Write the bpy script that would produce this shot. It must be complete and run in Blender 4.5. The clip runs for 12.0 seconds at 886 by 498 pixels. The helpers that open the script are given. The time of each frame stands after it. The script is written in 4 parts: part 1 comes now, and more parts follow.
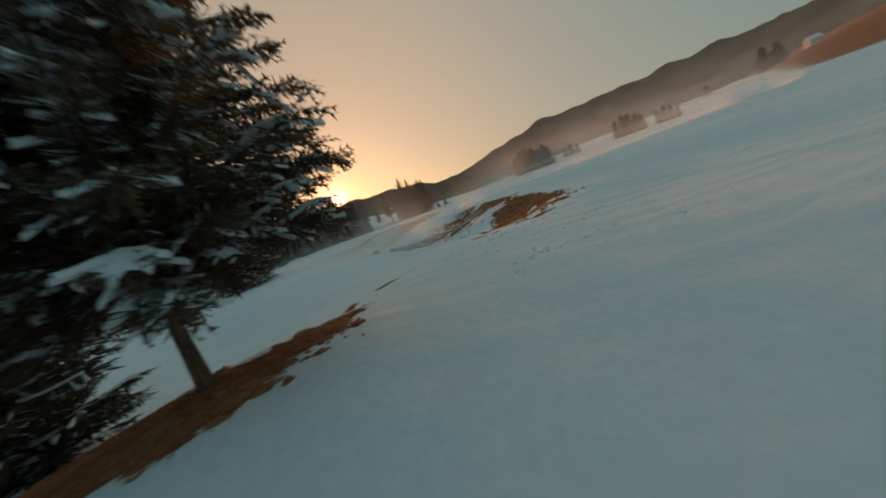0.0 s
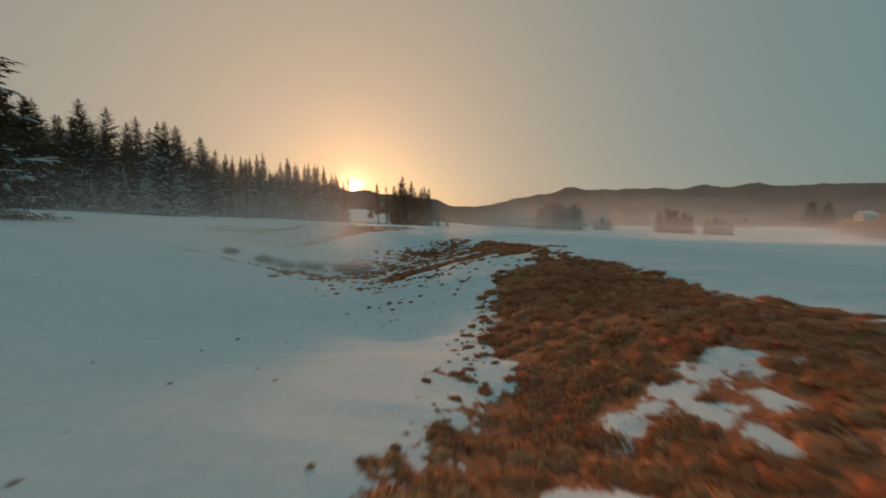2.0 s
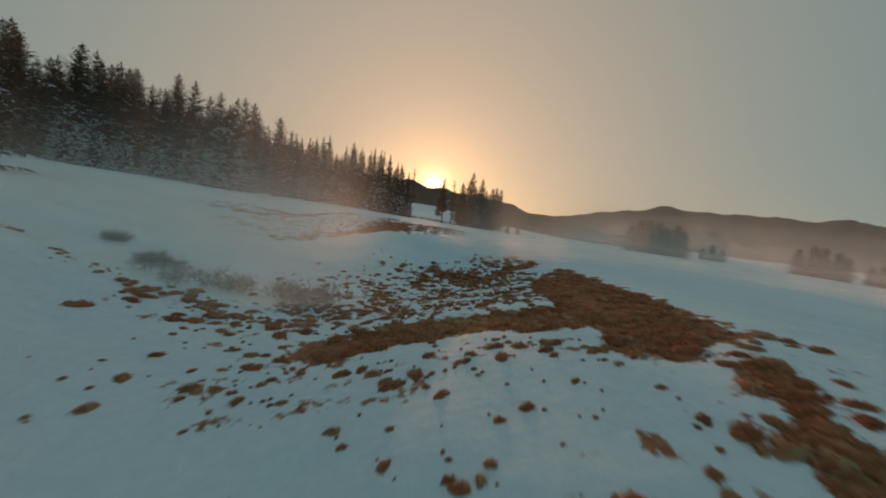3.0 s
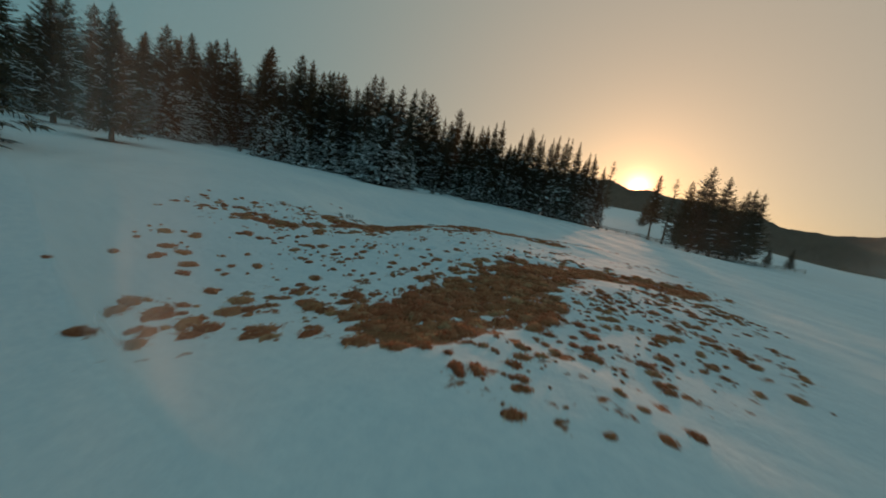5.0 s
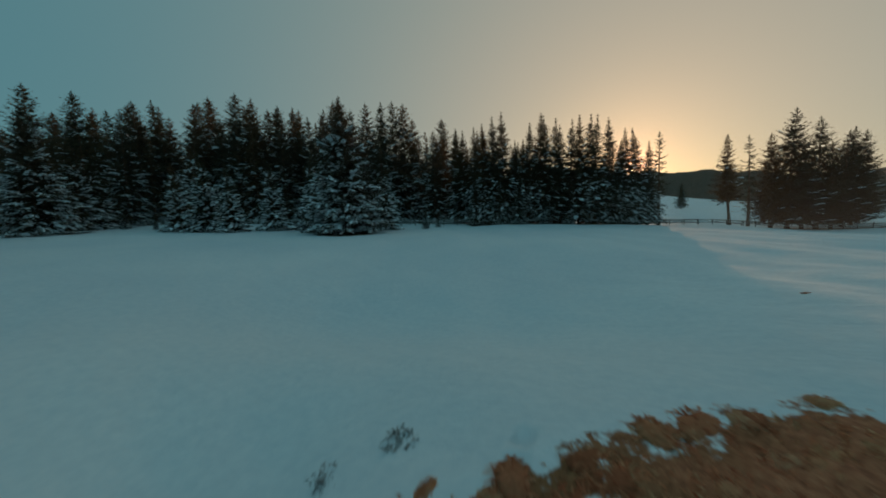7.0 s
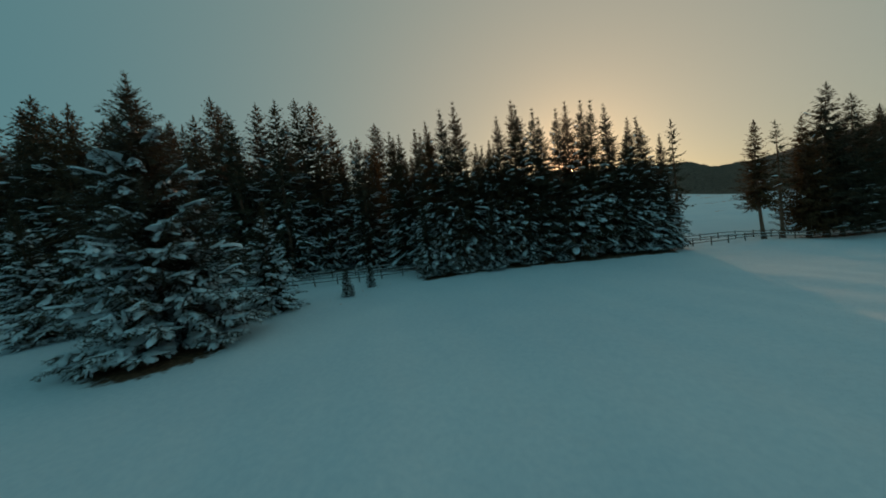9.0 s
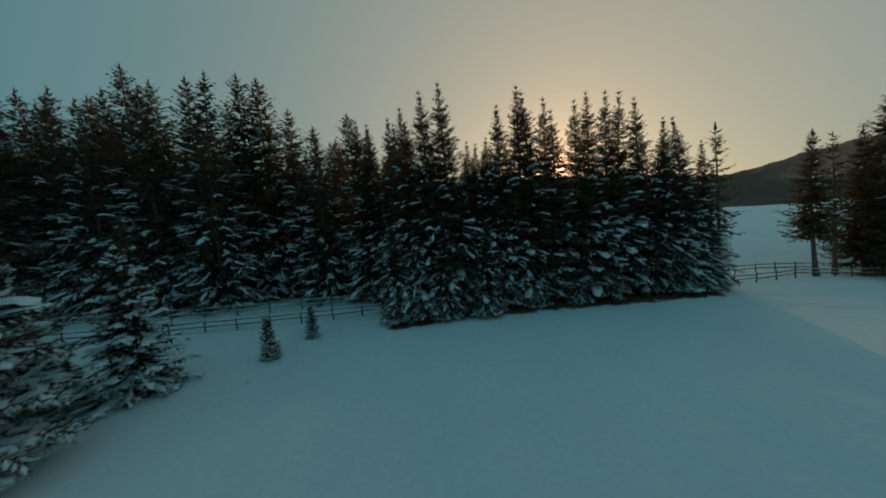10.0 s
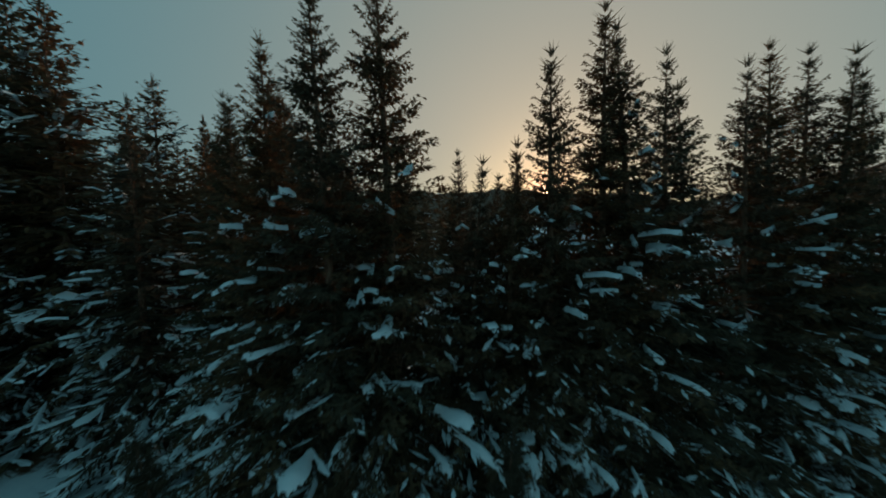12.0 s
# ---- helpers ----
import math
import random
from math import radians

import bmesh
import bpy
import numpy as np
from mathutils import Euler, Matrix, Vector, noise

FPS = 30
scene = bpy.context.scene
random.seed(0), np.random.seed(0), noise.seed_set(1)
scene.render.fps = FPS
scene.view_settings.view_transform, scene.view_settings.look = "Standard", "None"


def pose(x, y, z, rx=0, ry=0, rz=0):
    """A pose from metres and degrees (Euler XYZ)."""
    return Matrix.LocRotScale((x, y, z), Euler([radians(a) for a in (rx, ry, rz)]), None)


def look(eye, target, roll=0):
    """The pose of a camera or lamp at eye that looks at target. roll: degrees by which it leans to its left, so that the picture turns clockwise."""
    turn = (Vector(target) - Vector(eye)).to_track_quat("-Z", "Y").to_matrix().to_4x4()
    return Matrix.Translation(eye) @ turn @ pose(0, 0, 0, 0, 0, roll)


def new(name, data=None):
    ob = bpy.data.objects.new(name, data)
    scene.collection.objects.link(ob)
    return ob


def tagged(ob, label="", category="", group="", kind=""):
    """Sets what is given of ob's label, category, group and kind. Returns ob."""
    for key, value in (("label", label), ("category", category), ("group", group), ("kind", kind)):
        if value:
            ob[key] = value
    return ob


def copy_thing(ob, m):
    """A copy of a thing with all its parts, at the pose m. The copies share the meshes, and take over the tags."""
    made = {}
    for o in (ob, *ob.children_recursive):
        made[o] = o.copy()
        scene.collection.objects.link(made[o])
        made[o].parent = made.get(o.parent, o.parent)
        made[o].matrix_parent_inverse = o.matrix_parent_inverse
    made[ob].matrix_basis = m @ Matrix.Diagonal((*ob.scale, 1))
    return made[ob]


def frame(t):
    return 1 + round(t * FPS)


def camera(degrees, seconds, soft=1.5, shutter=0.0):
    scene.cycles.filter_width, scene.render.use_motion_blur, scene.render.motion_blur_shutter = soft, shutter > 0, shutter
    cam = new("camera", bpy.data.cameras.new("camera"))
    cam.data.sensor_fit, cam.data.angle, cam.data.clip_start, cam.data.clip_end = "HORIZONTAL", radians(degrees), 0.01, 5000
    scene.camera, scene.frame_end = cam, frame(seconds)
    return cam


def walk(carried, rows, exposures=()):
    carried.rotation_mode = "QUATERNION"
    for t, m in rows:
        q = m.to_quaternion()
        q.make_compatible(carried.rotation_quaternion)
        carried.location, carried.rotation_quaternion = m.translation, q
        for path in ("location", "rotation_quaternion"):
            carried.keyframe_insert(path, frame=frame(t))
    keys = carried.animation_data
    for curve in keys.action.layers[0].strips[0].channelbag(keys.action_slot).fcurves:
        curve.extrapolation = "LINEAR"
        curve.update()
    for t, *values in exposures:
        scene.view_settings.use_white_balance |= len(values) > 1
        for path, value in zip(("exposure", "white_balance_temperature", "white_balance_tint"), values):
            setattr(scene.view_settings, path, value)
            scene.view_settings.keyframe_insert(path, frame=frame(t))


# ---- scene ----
cam = camera(105.79, 12.0, soft=1.8, shutter=0.22)
PATH = [
    (0.0, -0.000, -0.000, -0.000, 81.517, 21.685, -16.356),
    (0.5, 1.860, 6.536, -0.758, 82.607, 16.434, -18.575),
    (1.0, 4.486, 12.860, -1.501, 83.983, 10.773, -19.524),
    (1.5, 7.507, 18.730, -1.731, 85.189, 4.919, -18.267),
    (2.0, 10.353, 24.394, -1.706, 85.743, -0.445, -14.694),
    (2.5, 12.843, 30.124, -1.584, 85.672, -4.242, -9.069),
    (3.0, 14.668, 35.966, -1.399, 85.224, -7.057, -2.272),
    (3.5, 15.618, 40.900, -1.033, 84.163, -8.705, 4.757),
    (5.5, 12.189, 61.760, 0.350, 80.635, -8.399, 33.541),
    (6.0, 9.602, 66.193, 0.534, 81.742, -5.521, 34.273),
    (6.5, 6.924, 70.430, 0.845, 82.883, -1.335, 32.433),
    (7.0, 4.260, 74.833, 0.866, 84.790, 2.381, 29.125),
    (9.0, -3.036, 93.356, 4.885, 85.676, 7.325, 21.559),
    (9.5, -4.482, 98.126, 5.747, 85.380, 6.004, 20.311),
    (10.0, -5.771, 102.907, 6.727, 85.471, 5.156, 19.204),
    (10.5, -6.851, 107.779, 7.800, 86.301, 3.644, 18.524),
    (11.0, -7.808, 112.337, 8.743, 86.757, 2.312, 18.424),
    (11.5, -9.027, 116.684, 9.582, 87.125, 1.556, 18.022),
    (12.0, -10.237, 120.898, 10.857, 86.751, 1.990, 17.382),
]
walk(cam, [(t, pose(x, y, z, rx, ry, rz)) for t, x, y, z, rx, ry, rz in PATH],
     [(0.0, 0.5, 8350, 26), (0.5, 0.46, 7850, 22), (1.5, 0.44, 8050, 23), (2.5, 0.4, 7850, 22), (3.5, 0.42, 7650, 22), (5.5, 0.4, 7250, 14), (7.0, 0.3, 6750, 8), (9.0, 0.28, 6680, 4), (12.0, 0.32, 6430, 6)])


# ==== world and light ====
SUN_EL = 5.85
world = bpy.data.worlds.new("world")
scene.world = world
world.use_nodes = True
wn, wl = world.node_tree.nodes, world.node_tree.links
wn.clear()
w_out = wn.new("ShaderNodeOutputWorld")
w_bg = wn.new("ShaderNodeBackground")
w_sky = wn.new("ShaderNodeTexSky")
w_sky.sky_type = "NISHITA"
w_sky.sun_disc = False
w_sky.sun_elevation = radians(SUN_EL)
w_sky.sun_rotation = 0.0
w_sky.altitude = 800.0
w_sky.air_density, w_sky.dust_density, w_sky.ozone_density = 1.0, 2.2, 1.5
w_bg.inputs["Strength"].default_value = 0.1
# the aureole of the low sun, round the sun's own direction
w_geo = wn.new("ShaderNodeTexCoord")
w_dot = wn.new("ShaderNodeVectorMath")
w_dot.operation = "DOT_PRODUCT"
w_dot.inputs[1].default_value = (0.0, math.cos(radians(SUN_EL)), math.sin(radians(SUN_EL)))
wl.new(w_geo.outputs["Generated"], w_dot.inputs[0])
w_clamp = wn.new("ShaderNodeMath")
w_clamp.operation = "MAXIMUM"
w_clamp.inputs[1].default_value = 0.0
wl.new(w_dot.outputs["Value"], w_clamp.inputs[0])
w_tone = wn.new("ShaderNodeVectorMath")
w_tone.operation = "MULTIPLY_ADD"
w_tone.inputs[1].default_value = (0.12, 0.12, 0.10)
w_tone.inputs[2].default_value = (0.54, 1.5, 1.82)
wl.new(w_sky.outputs["Color"], w_tone.inputs[0])
w_sum = w_tone.outputs[0]
for power, colour in ((2.0, (1.98, 1.02, 0.3)), (7.0, (1.15, 0.47, 0.18)), (80.0, (1.2, 0.32, 0.09)), (400.0, (2.8, 0.85, 0.35)), (1500.0, (14.0, 5.6, 3.2)), (5000.0, (22.0, 9.5, 6.0)), (60000.0, (260.0, 125.0, 60.0))):
    w_pow = wn.new("ShaderNodeMath")
    w_pow.operation = "POWER"
    w_pow.inputs[1].default_value = power
    wl.new(w_clamp.outputs[0], w_pow.inputs[0])
    w_mul = wn.new("ShaderNodeVectorMath")
    w_mul.operation = "SCALE"
    w_mul.inputs[0].default_value = colour
    wl.new(w_pow.outputs[0], w_mul.inputs["Scale"])
    w_add = wn.new("ShaderNodeVectorMath")
    w_add.operation = "ADD"
    wl.new(w_sum, w_add.inputs[0])
    wl.new(w_mul.outputs[0], w_add.inputs[1])
    w_sum = w_add.outputs[0]
wl.new(w_sum, w_bg.inputs["Color"])
wl.new(w_bg.outputs[0], w_out.inputs["Surface"])

sun_data = bpy.data.lights.new("sun", "SUN")
sun_data.energy = 1.05
sun_data.angle = radians(0.6)
sun_data.color = (1.0, 0.5, 0.27)
sun = new("sun", sun_data)
DISC_EL = SUN_EL - 0.06
sun.matrix_world = look((0, 0, 60), (0, -math.cos(radians(DISC_EL)), 60 - math.sin(radians(DISC_EL))))


# ==== materials ====
def material(name, rough=0.8, spec=0.3):
    m = bpy.data.materials.new(name)
    m.use_nodes = True
    b = m.node_tree.nodes["Principled BSDF"]
    b.inputs["Roughness"].default_value = rough
    b.inputs["Specular IOR Level"].default_value = spec
    return m, m.node_tree.nodes, m.node_tree.links, b


def noise_tex(n, l, scale, detail=4.0, rough=0.55, coord="Object"):
    t = n.new("ShaderNodeTexNoise")
    t.inputs["Scale"].default_value = scale
    t.inputs["Detail"].default_value = detail
    t.inputs["Roughness"].default_value = rough
    c = n.new("ShaderNodeTexCoord")
    l.new(c.outputs[coord], t.inputs["Vector"])
    return t.outputs["Fac"]


def ramp(n, l, src, stops):
    r = n.new("ShaderNodeValToRGB")
    e = r.color_ramp.elements
    while len(e) < len(stops):
        e.new(0.5)
    for k, (p, c) in enumerate(stops):
        e[k].position, e[k].color = p, (*c, 1.0)
    l.new(src, r.inputs[0])
    return r.outputs["Color"]


def mix(n, l, fac, a, b, kind="MIX"):
    x = n.new("ShaderNodeMix")
    x.data_type, x.blend_type = "RGBA", kind
    for sock, v in ((x.inputs["Factor"], fac), (x.inputs["A"], a), (x.inputs["B"], b)):
        if isinstance(v, (int, float)):
            sock.default_value = v
        elif isinstance(v, tuple):
            sock.default_value = (*v, 1.0)
        else:
            l.new(v, sock)
    return x.outputs["Result"]


def math_node(n, l, op, a, b):
    x = n.new("ShaderNodeMath")
    x.operation = op
    for k, v in enumerate((a, b)):
        if isinstance(v, (int, float)):
            x.inputs[k].default_value = v
        else:
            l.new(v, x.inputs[k])
    return x.outputs[0]


def bump(n, l, b, height, strength, distance):
    x = n.new("ShaderNodeBump")
    x.inputs["Strength"].default_value = strength
    x.inputs["Distance"].default_value = distance
    l.new(height, x.inputs["Height"])
    l.new(x.outputs[0], b.inputs["Normal"])


def snow_material(name):
    m, n, l, b = material(name, 0.62, 0.25)
    wide = noise_tex(n, l, 0.12, 3)
    fine = noise_tex(n, l, 5.0, 6, 0.65)
    l.new(mix(n, l, 0.35, ramp(n, l, wide, [(0.3, (0.74, 0.79, 0.84)), (0.7, (0.86, 0.88, 0.9))]),
              ramp(n, l, fine, [(0.35, (0.70, 0.75, 0.80)), (0.7, (0.9, 0.91, 0.92))])), b.inputs["Base Color"])
    b.inputs["Subsurface Weight"].default_value = 0.0
    bump(n, l, b, math_node(n, l, "ADD", noise_tex(n, l, 1.1, 5), math_node(n, l, "MULTIPLY", fine, 0.3)), 0.35, 0.12)
    return m


def ground_material():
    """Settled snow, giving way to matted dead grass where the 'bare' field is positive."""
    m, n, l, b = material("snow_and_grass", 0.65, 0.25)
    wide = noise_tex(n, l, 0.09, 3)
    fine = noise_tex(n, l, 4.0, 6, 0.65)
    snow_c = mix(n, l, 0.4, ramp(n, l, wide, [(0.3, (0.68, 0.75, 0.81)), (0.7, (0.86, 0.88, 0.9))]),
                 ramp(n, l, fine, [(0.35, (0.68, 0.74, 0.79)), (0.7, (0.9, 0.91, 0.92))]))
    straw = ramp(n, l, noise_tex(n, l, 9.0, 6, 0.7), [(0.3, (0.2, 0.058, 0.032)), (0.5, (0.45, 0.155, 0.08)), (0.72, (0.62, 0.27, 0.145))])
    green = ramp(n, l, noise_tex(n, l, 14.0, 5, 0.7), [(0.3, (0.10, 0.045, 0.02)), (0.7, (0.30, 0.15, 0.06))])
    grass_c = mix(n, l, ramp(n, l, noise_tex(n, l, 0.35, 3), [(0.48, (0, 0, 0)), (0.66, (0.7, 0.7, 0.7))]), straw, green)
    at = n.new("ShaderNodeAttribute")
    at.attribute_name = "bare"
    edge = math_node(n, l, "MULTIPLY", math_node(n, l, "SUBTRACT", noise_tex(n, l, 1.6, 7, 0.68), 0.5), 2.6)
    d = math_node(n, l, "ADD", at.outputs["Fac"], edge)
    fac = ramp(n, l, math_node(n, l, "ADD", math_node(n, l, "MULTIPLY", d, 1.0), 0.5), [(0.42, (0, 0, 0)), (0.56, (1, 1, 1))])
    wood_at = n.new("ShaderNodeAttribute")
    wood_at.attribute_name = "litter"
    litter = ramp(n, l, math_node(n, l, "ADD", wood_at.outputs["Fac"], math_node(n, l, "MULTIPLY", math_node(n, l, "SUBTRACT", noise_tex(n, l, 0.8, 7, 0.7), 0.5), 1.9)), [(0.4, (0, 0, 0)), (0.62, (1, 1, 1))])
    c1 = mix(n, l, fac, snow_c, grass_c)
    needle_bed = ramp(n, l, noise_tex(n, l, 3.0, 7, 0.75), [(0.3, (0.05, 0.025, 0.015)), (0.52, (0.16, 0.075, 0.04)), (0.68, (0.3, 0.17, 0.1))])
    l.new(mix(n, l, litter, c1, needle_bed), b.inputs["Base Color"])
    rough = mix(n, l, fac, (0.85, 0.85, 0.85), (0.95, 0.95, 0.95))
    l.new(rough, b.inputs["Roughness"])
    # wind ripples, drawn out along one direction
    co, mp, wind = n.new("ShaderNodeTexCoord"), n.new("ShaderNodeMapping"), n.new("ShaderNodeTexNoise")
    mp.inputs["Scale"].default_value = (0.35, 2.2, 1.0)
    mp.inputs["Rotation"].default_value = (0.0, 0.0, 0.5)
    wind.inputs["Scale"].default_value = 0.9
    wind.inputs["Detail"].default_value = 5.0
    l.new(co.outputs["Object"], mp.inputs["Vector"])
    l.new(mp.outputs[0], wind.inputs["Vector"])
    h = math_node(n, l, "ADD", noise_tex(n, l, 0.9, 6), math_node(n, l, "MULTIPLY", fine, 0.35))
    h = math_node(n, l, "ADD", h, math_node(n, l, "MULTIPLY", wind.outputs["Fac"], 0.6))
    bump(n, l, b, h, 0.36, 0.13)
    return m


def foliage_material(name, dark, light):
    m, n, l, b = material(name, 0.75, 0.2)
    isl = n.new("ShaderNodeNewGeometry")
    ob = n.new("ShaderNodeObjectInfo")
    c = ramp(n, l, isl.outputs["Random Per Island"], [(0.0, dark), (0.7, tuple((a + c) / 2 for a, c in zip(dark, light))), (1.0, light)])
    tint = ramp(n, l, ob.outputs["Random"], [(0.0, (0.8, 0.88, 0.75)), (0.5, (1.0, 1.0, 1.0)), (1.0, (1.3, 1.0, 0.75))])
    col = mix(n, l, 1.0, c, tint, "MULTIPLY")
    l.new(col, b.inputs["Base Color"])
    tr, mx = n.new("ShaderNodeBsdfTranslucent"), n.new("ShaderNodeMixShader")
    l.new(col, tr.inputs["Color"])
    mx.inputs[0].default_value = 0.3
    l.new(b.outputs[0], mx.inputs[1])
    l.new(tr.outputs[0], mx.inputs[2])
    l.new(mx.outputs[0], n["Material Output"].inputs["Surface"])
    return m


def bark_material():
    m, n, l, b = material("spruce_bark", 0.9, 0.15)
    c = n.new("ShaderNodeTexCoord")
    mp = n.new("ShaderNodeMapping")
    mp.inputs["Scale"].default_value = (9.0, 9.0, 2.5)
    l.new(c.outputs["Object"], mp.inputs["Vector"])
    t = n.new("ShaderNodeTexNoise")
    t.inputs["Scale"].default_value = 1.5
    t.inputs["Detail"].default_value = 6
    l.new(mp.outputs[0], t.inputs["Vector"])
    l.new(ramp(n, l, t.outputs["Fac"], [(0.3, (0.07, 0.038, 0.026)), (0.55, (0.21, 0.115, 0.075)), (0.75, (0.33, 0.2, 0.14))]), b.inputs["Base Color"])
    bump(n, l, b, t.outputs["Fac"], 0.9, 0.06)
    return m


def grass_material():
    m, n, l, b = material("dead_grass", 0.85, 0.2)
    isl = n.new("ShaderNodeNewGeometry")
    c = ramp(n, l, isl.outputs["Random Per Island"], [(0.0, (0.54, 0.185, 0.1)), (0.4, (0.74, 0.3, 0.165)), (0.75, (0.8, 0.4, 0.225)), (1.0, (0.82, 0.54, 0.34))])
    wide = ramp(n, l, noise_tex(n, l, 0.5, 3), [(0.35, (0.95, 0.8, 0.76)), (0.65, (1.0, 1.0, 0.92))])
    c = mix(n, l, 1.0, c, ramp(n, l, noise_tex(n, l, 16.0, 5, 0.7), [(0.3, (0.78, 0.74, 0.7)), (0.65, (1.0, 1.0, 1.0))]), "MULTIPLY")
    col = mix(n, l, 1.0, c, wide, "MULTIPLY")
    l.new(col, b.inputs["Base Color"])
    tr = n.new("ShaderNodeBsdfTranslucent")
    l.new(col, tr.inputs["Color"])
    mx = n.new("ShaderNodeMixShader")
    mx.inputs[0].default_value = 0.4
    l.new(b.outputs[0], mx.inputs[1])
    l.new(tr.outputs[0], mx.inputs[2])
    l.new(mx.outputs[0], n["Material Output"].inputs["Surface"])
    return m


def wood_material():
    m, n, l, b = material("weathered_wood", 0.85, 0.2)
    t = noise_tex(n, l, 6.0, 6, 0.7)
    l.new(ramp(n, l, t, [(0.3, (0.07, 0.055, 0.045)), (0.7, (0.2, 0.165, 0.135))]), b.inputs["Base Color"])
    bump(n, l, b, t, 0.6, 0.02)
    return m


def hill_material(name, wood_dark, wood_light, field):
    m, n, l, b = material(name, 0.95, 0.1)
    fine = noise_tex(n, l, 0.16, 7, 0.75)
    wide = noise_tex(n, l, 0.012, 4)
    woods = ramp(n, l, fine, [(0.35, wood_dark), (0.68, wood_light)])
    at = n.new("ShaderNodeAttribute")
    at.attribute_name = "field"
    fac = ramp(n, l, math_node(n, l, "ADD", at.outputs["Fac"], math_node(n, l, "MULTIPLY", math_node(n, l, "SUBTRACT", wide, 0.5), 0.9)), [(0.46, (0, 0, 0)), (0.54, (1, 1, 1))])
    l.new(mix(n, l, fac, woods, field), b.inputs["Base Color"])
    bump(n, l, b, fine, 1.0, 6.0)
    return m


def plain_material(name, dark, light, scale, rough=0.8):
    m, n, l, b = material(name, rough)
    t = noise_tex(n, l, scale, 5)
    l.new(ramp(n, l, t, [(0.3, dark), (0.7, light)]), b.inputs["Base Color"])
    bump(n, l, b, t, 0.3, 0.02)
    return m


SNOW = snow_material("snow_cap")
GROUND = ground_material()
NEEDLES = foliage_material("spruce_needles", (0.06, 0.047, 0.035), (0.17, 0.127, 0.08))
BARE_TWIGS = foliage_material("thin_needles", (0.06, 0.05, 0.03), (0.14, 0.11, 0.065))
BARK = bark_material()
GRASS = grass_material()
WOOD = wood_material()
# hill woods paled beyond conifer tone, distance haze put into the colour
FAR_WOODS = hill_material("haze_paled_hill", (0.09, 0.075, 0.06), (0.2, 0.16, 0.125), (0.7, 0.75, 0.8))
# mountain woods lightened in base colour for the haze that veils them
MOUNTAIN = hill_material("haze_paled_mountain", (0.09, 0.075, 0.065), (0.19, 0.15, 0.125), (0.4, 0.36, 0.33))
WALL_WHITE = plain_material("house_plaster", (0.68, 0.63, 0.55), (0.8, 0.76, 0.68), 2.0)
WALL_WOOD = plain_material("house_boards", (0.1, 0.06, 0.035), (0.2, 0.12, 0.07), 3.0)


def mist_material():
    """Thin mist: lets nearly all light through and scatters a little of it, thickest near the ground."""
    m = bpy.data.materials.new("thin_mist")
    m.use_nodes = True
    n, l = m.node_tree.nodes, m.node_tree.links
    n.clear()
    out = n.new("ShaderNodeOutputMaterial")
    tr, df, tl = n.new("ShaderNodeBsdfTransparent"), n.new("ShaderNodeBsdfDiffuse"), n.new("ShaderNodeBsdfTranslucent")
    df.inputs["Color"].default_value = tl.inputs["Color"].default_value = (0.95, 0.95, 0.95, 1.0)
    half, mx = n.new("ShaderNodeMixShader"), n.new("ShaderNodeMixShader")
    half.inputs[0].default_value = 0.85
    l.new(df.outputs[0], half.inputs[1])
    l.new(tl.outputs[0], half.inputs[2])
    at = n.new("ShaderNodeAttribute")
    at.attribute_name = "veil"
    co, mp, nz = n.new("ShaderNodeTexCoord"), n.new("ShaderNodeMapping"), n.new("ShaderNodeTexNoise")
    mp.inputs["Scale"].default_value = (1.0, 1.0, 5.0)
    nz.inputs["Scale"].default_value = 0.022
    nz.inputs["Detail"].default_value = 4.0
    l.new(co.outputs["Object"], mp.inputs["Vector"])
    l.new(mp.outputs[0], nz.inputs["Vector"])
    drift = ramp(n, l, nz.outputs["Fac"], [(0.3, (0.4, 0.4, 0.4)), (0.7, (1, 1, 1))])
    l.new(math_node(n, l, "MULTIPLY", at.outputs["Fac"], drift), mx.inputs[0])
    l.new(tr.outputs[0], mx.inputs[1])
    l.new(half.outputs[0], mx.inputs[2])
    l.new(mx.outputs[0], out.inputs["Surface"])
    return m


MIST = mist_material()
# orange-brown flecks for the treetops, coloured to stand for low sunlight on them
LIT_TIPS = foliage_material("orange_lit_tips", (0.2, 0.08, 0.03), (0.42, 0.19, 0.08))
FROST = foliage_material("frosted_twigs", (0.22, 0.19, 0.18), (0.82, 0.84, 0.87))
PANE = plain_material("window_pane", (0.02, 0.025, 0.03), (0.05, 0.055, 0.06), 1.0, 0.15)


# ==== the lie of the land ====
LEVEL = (-2.83, -3.02, 1.36)
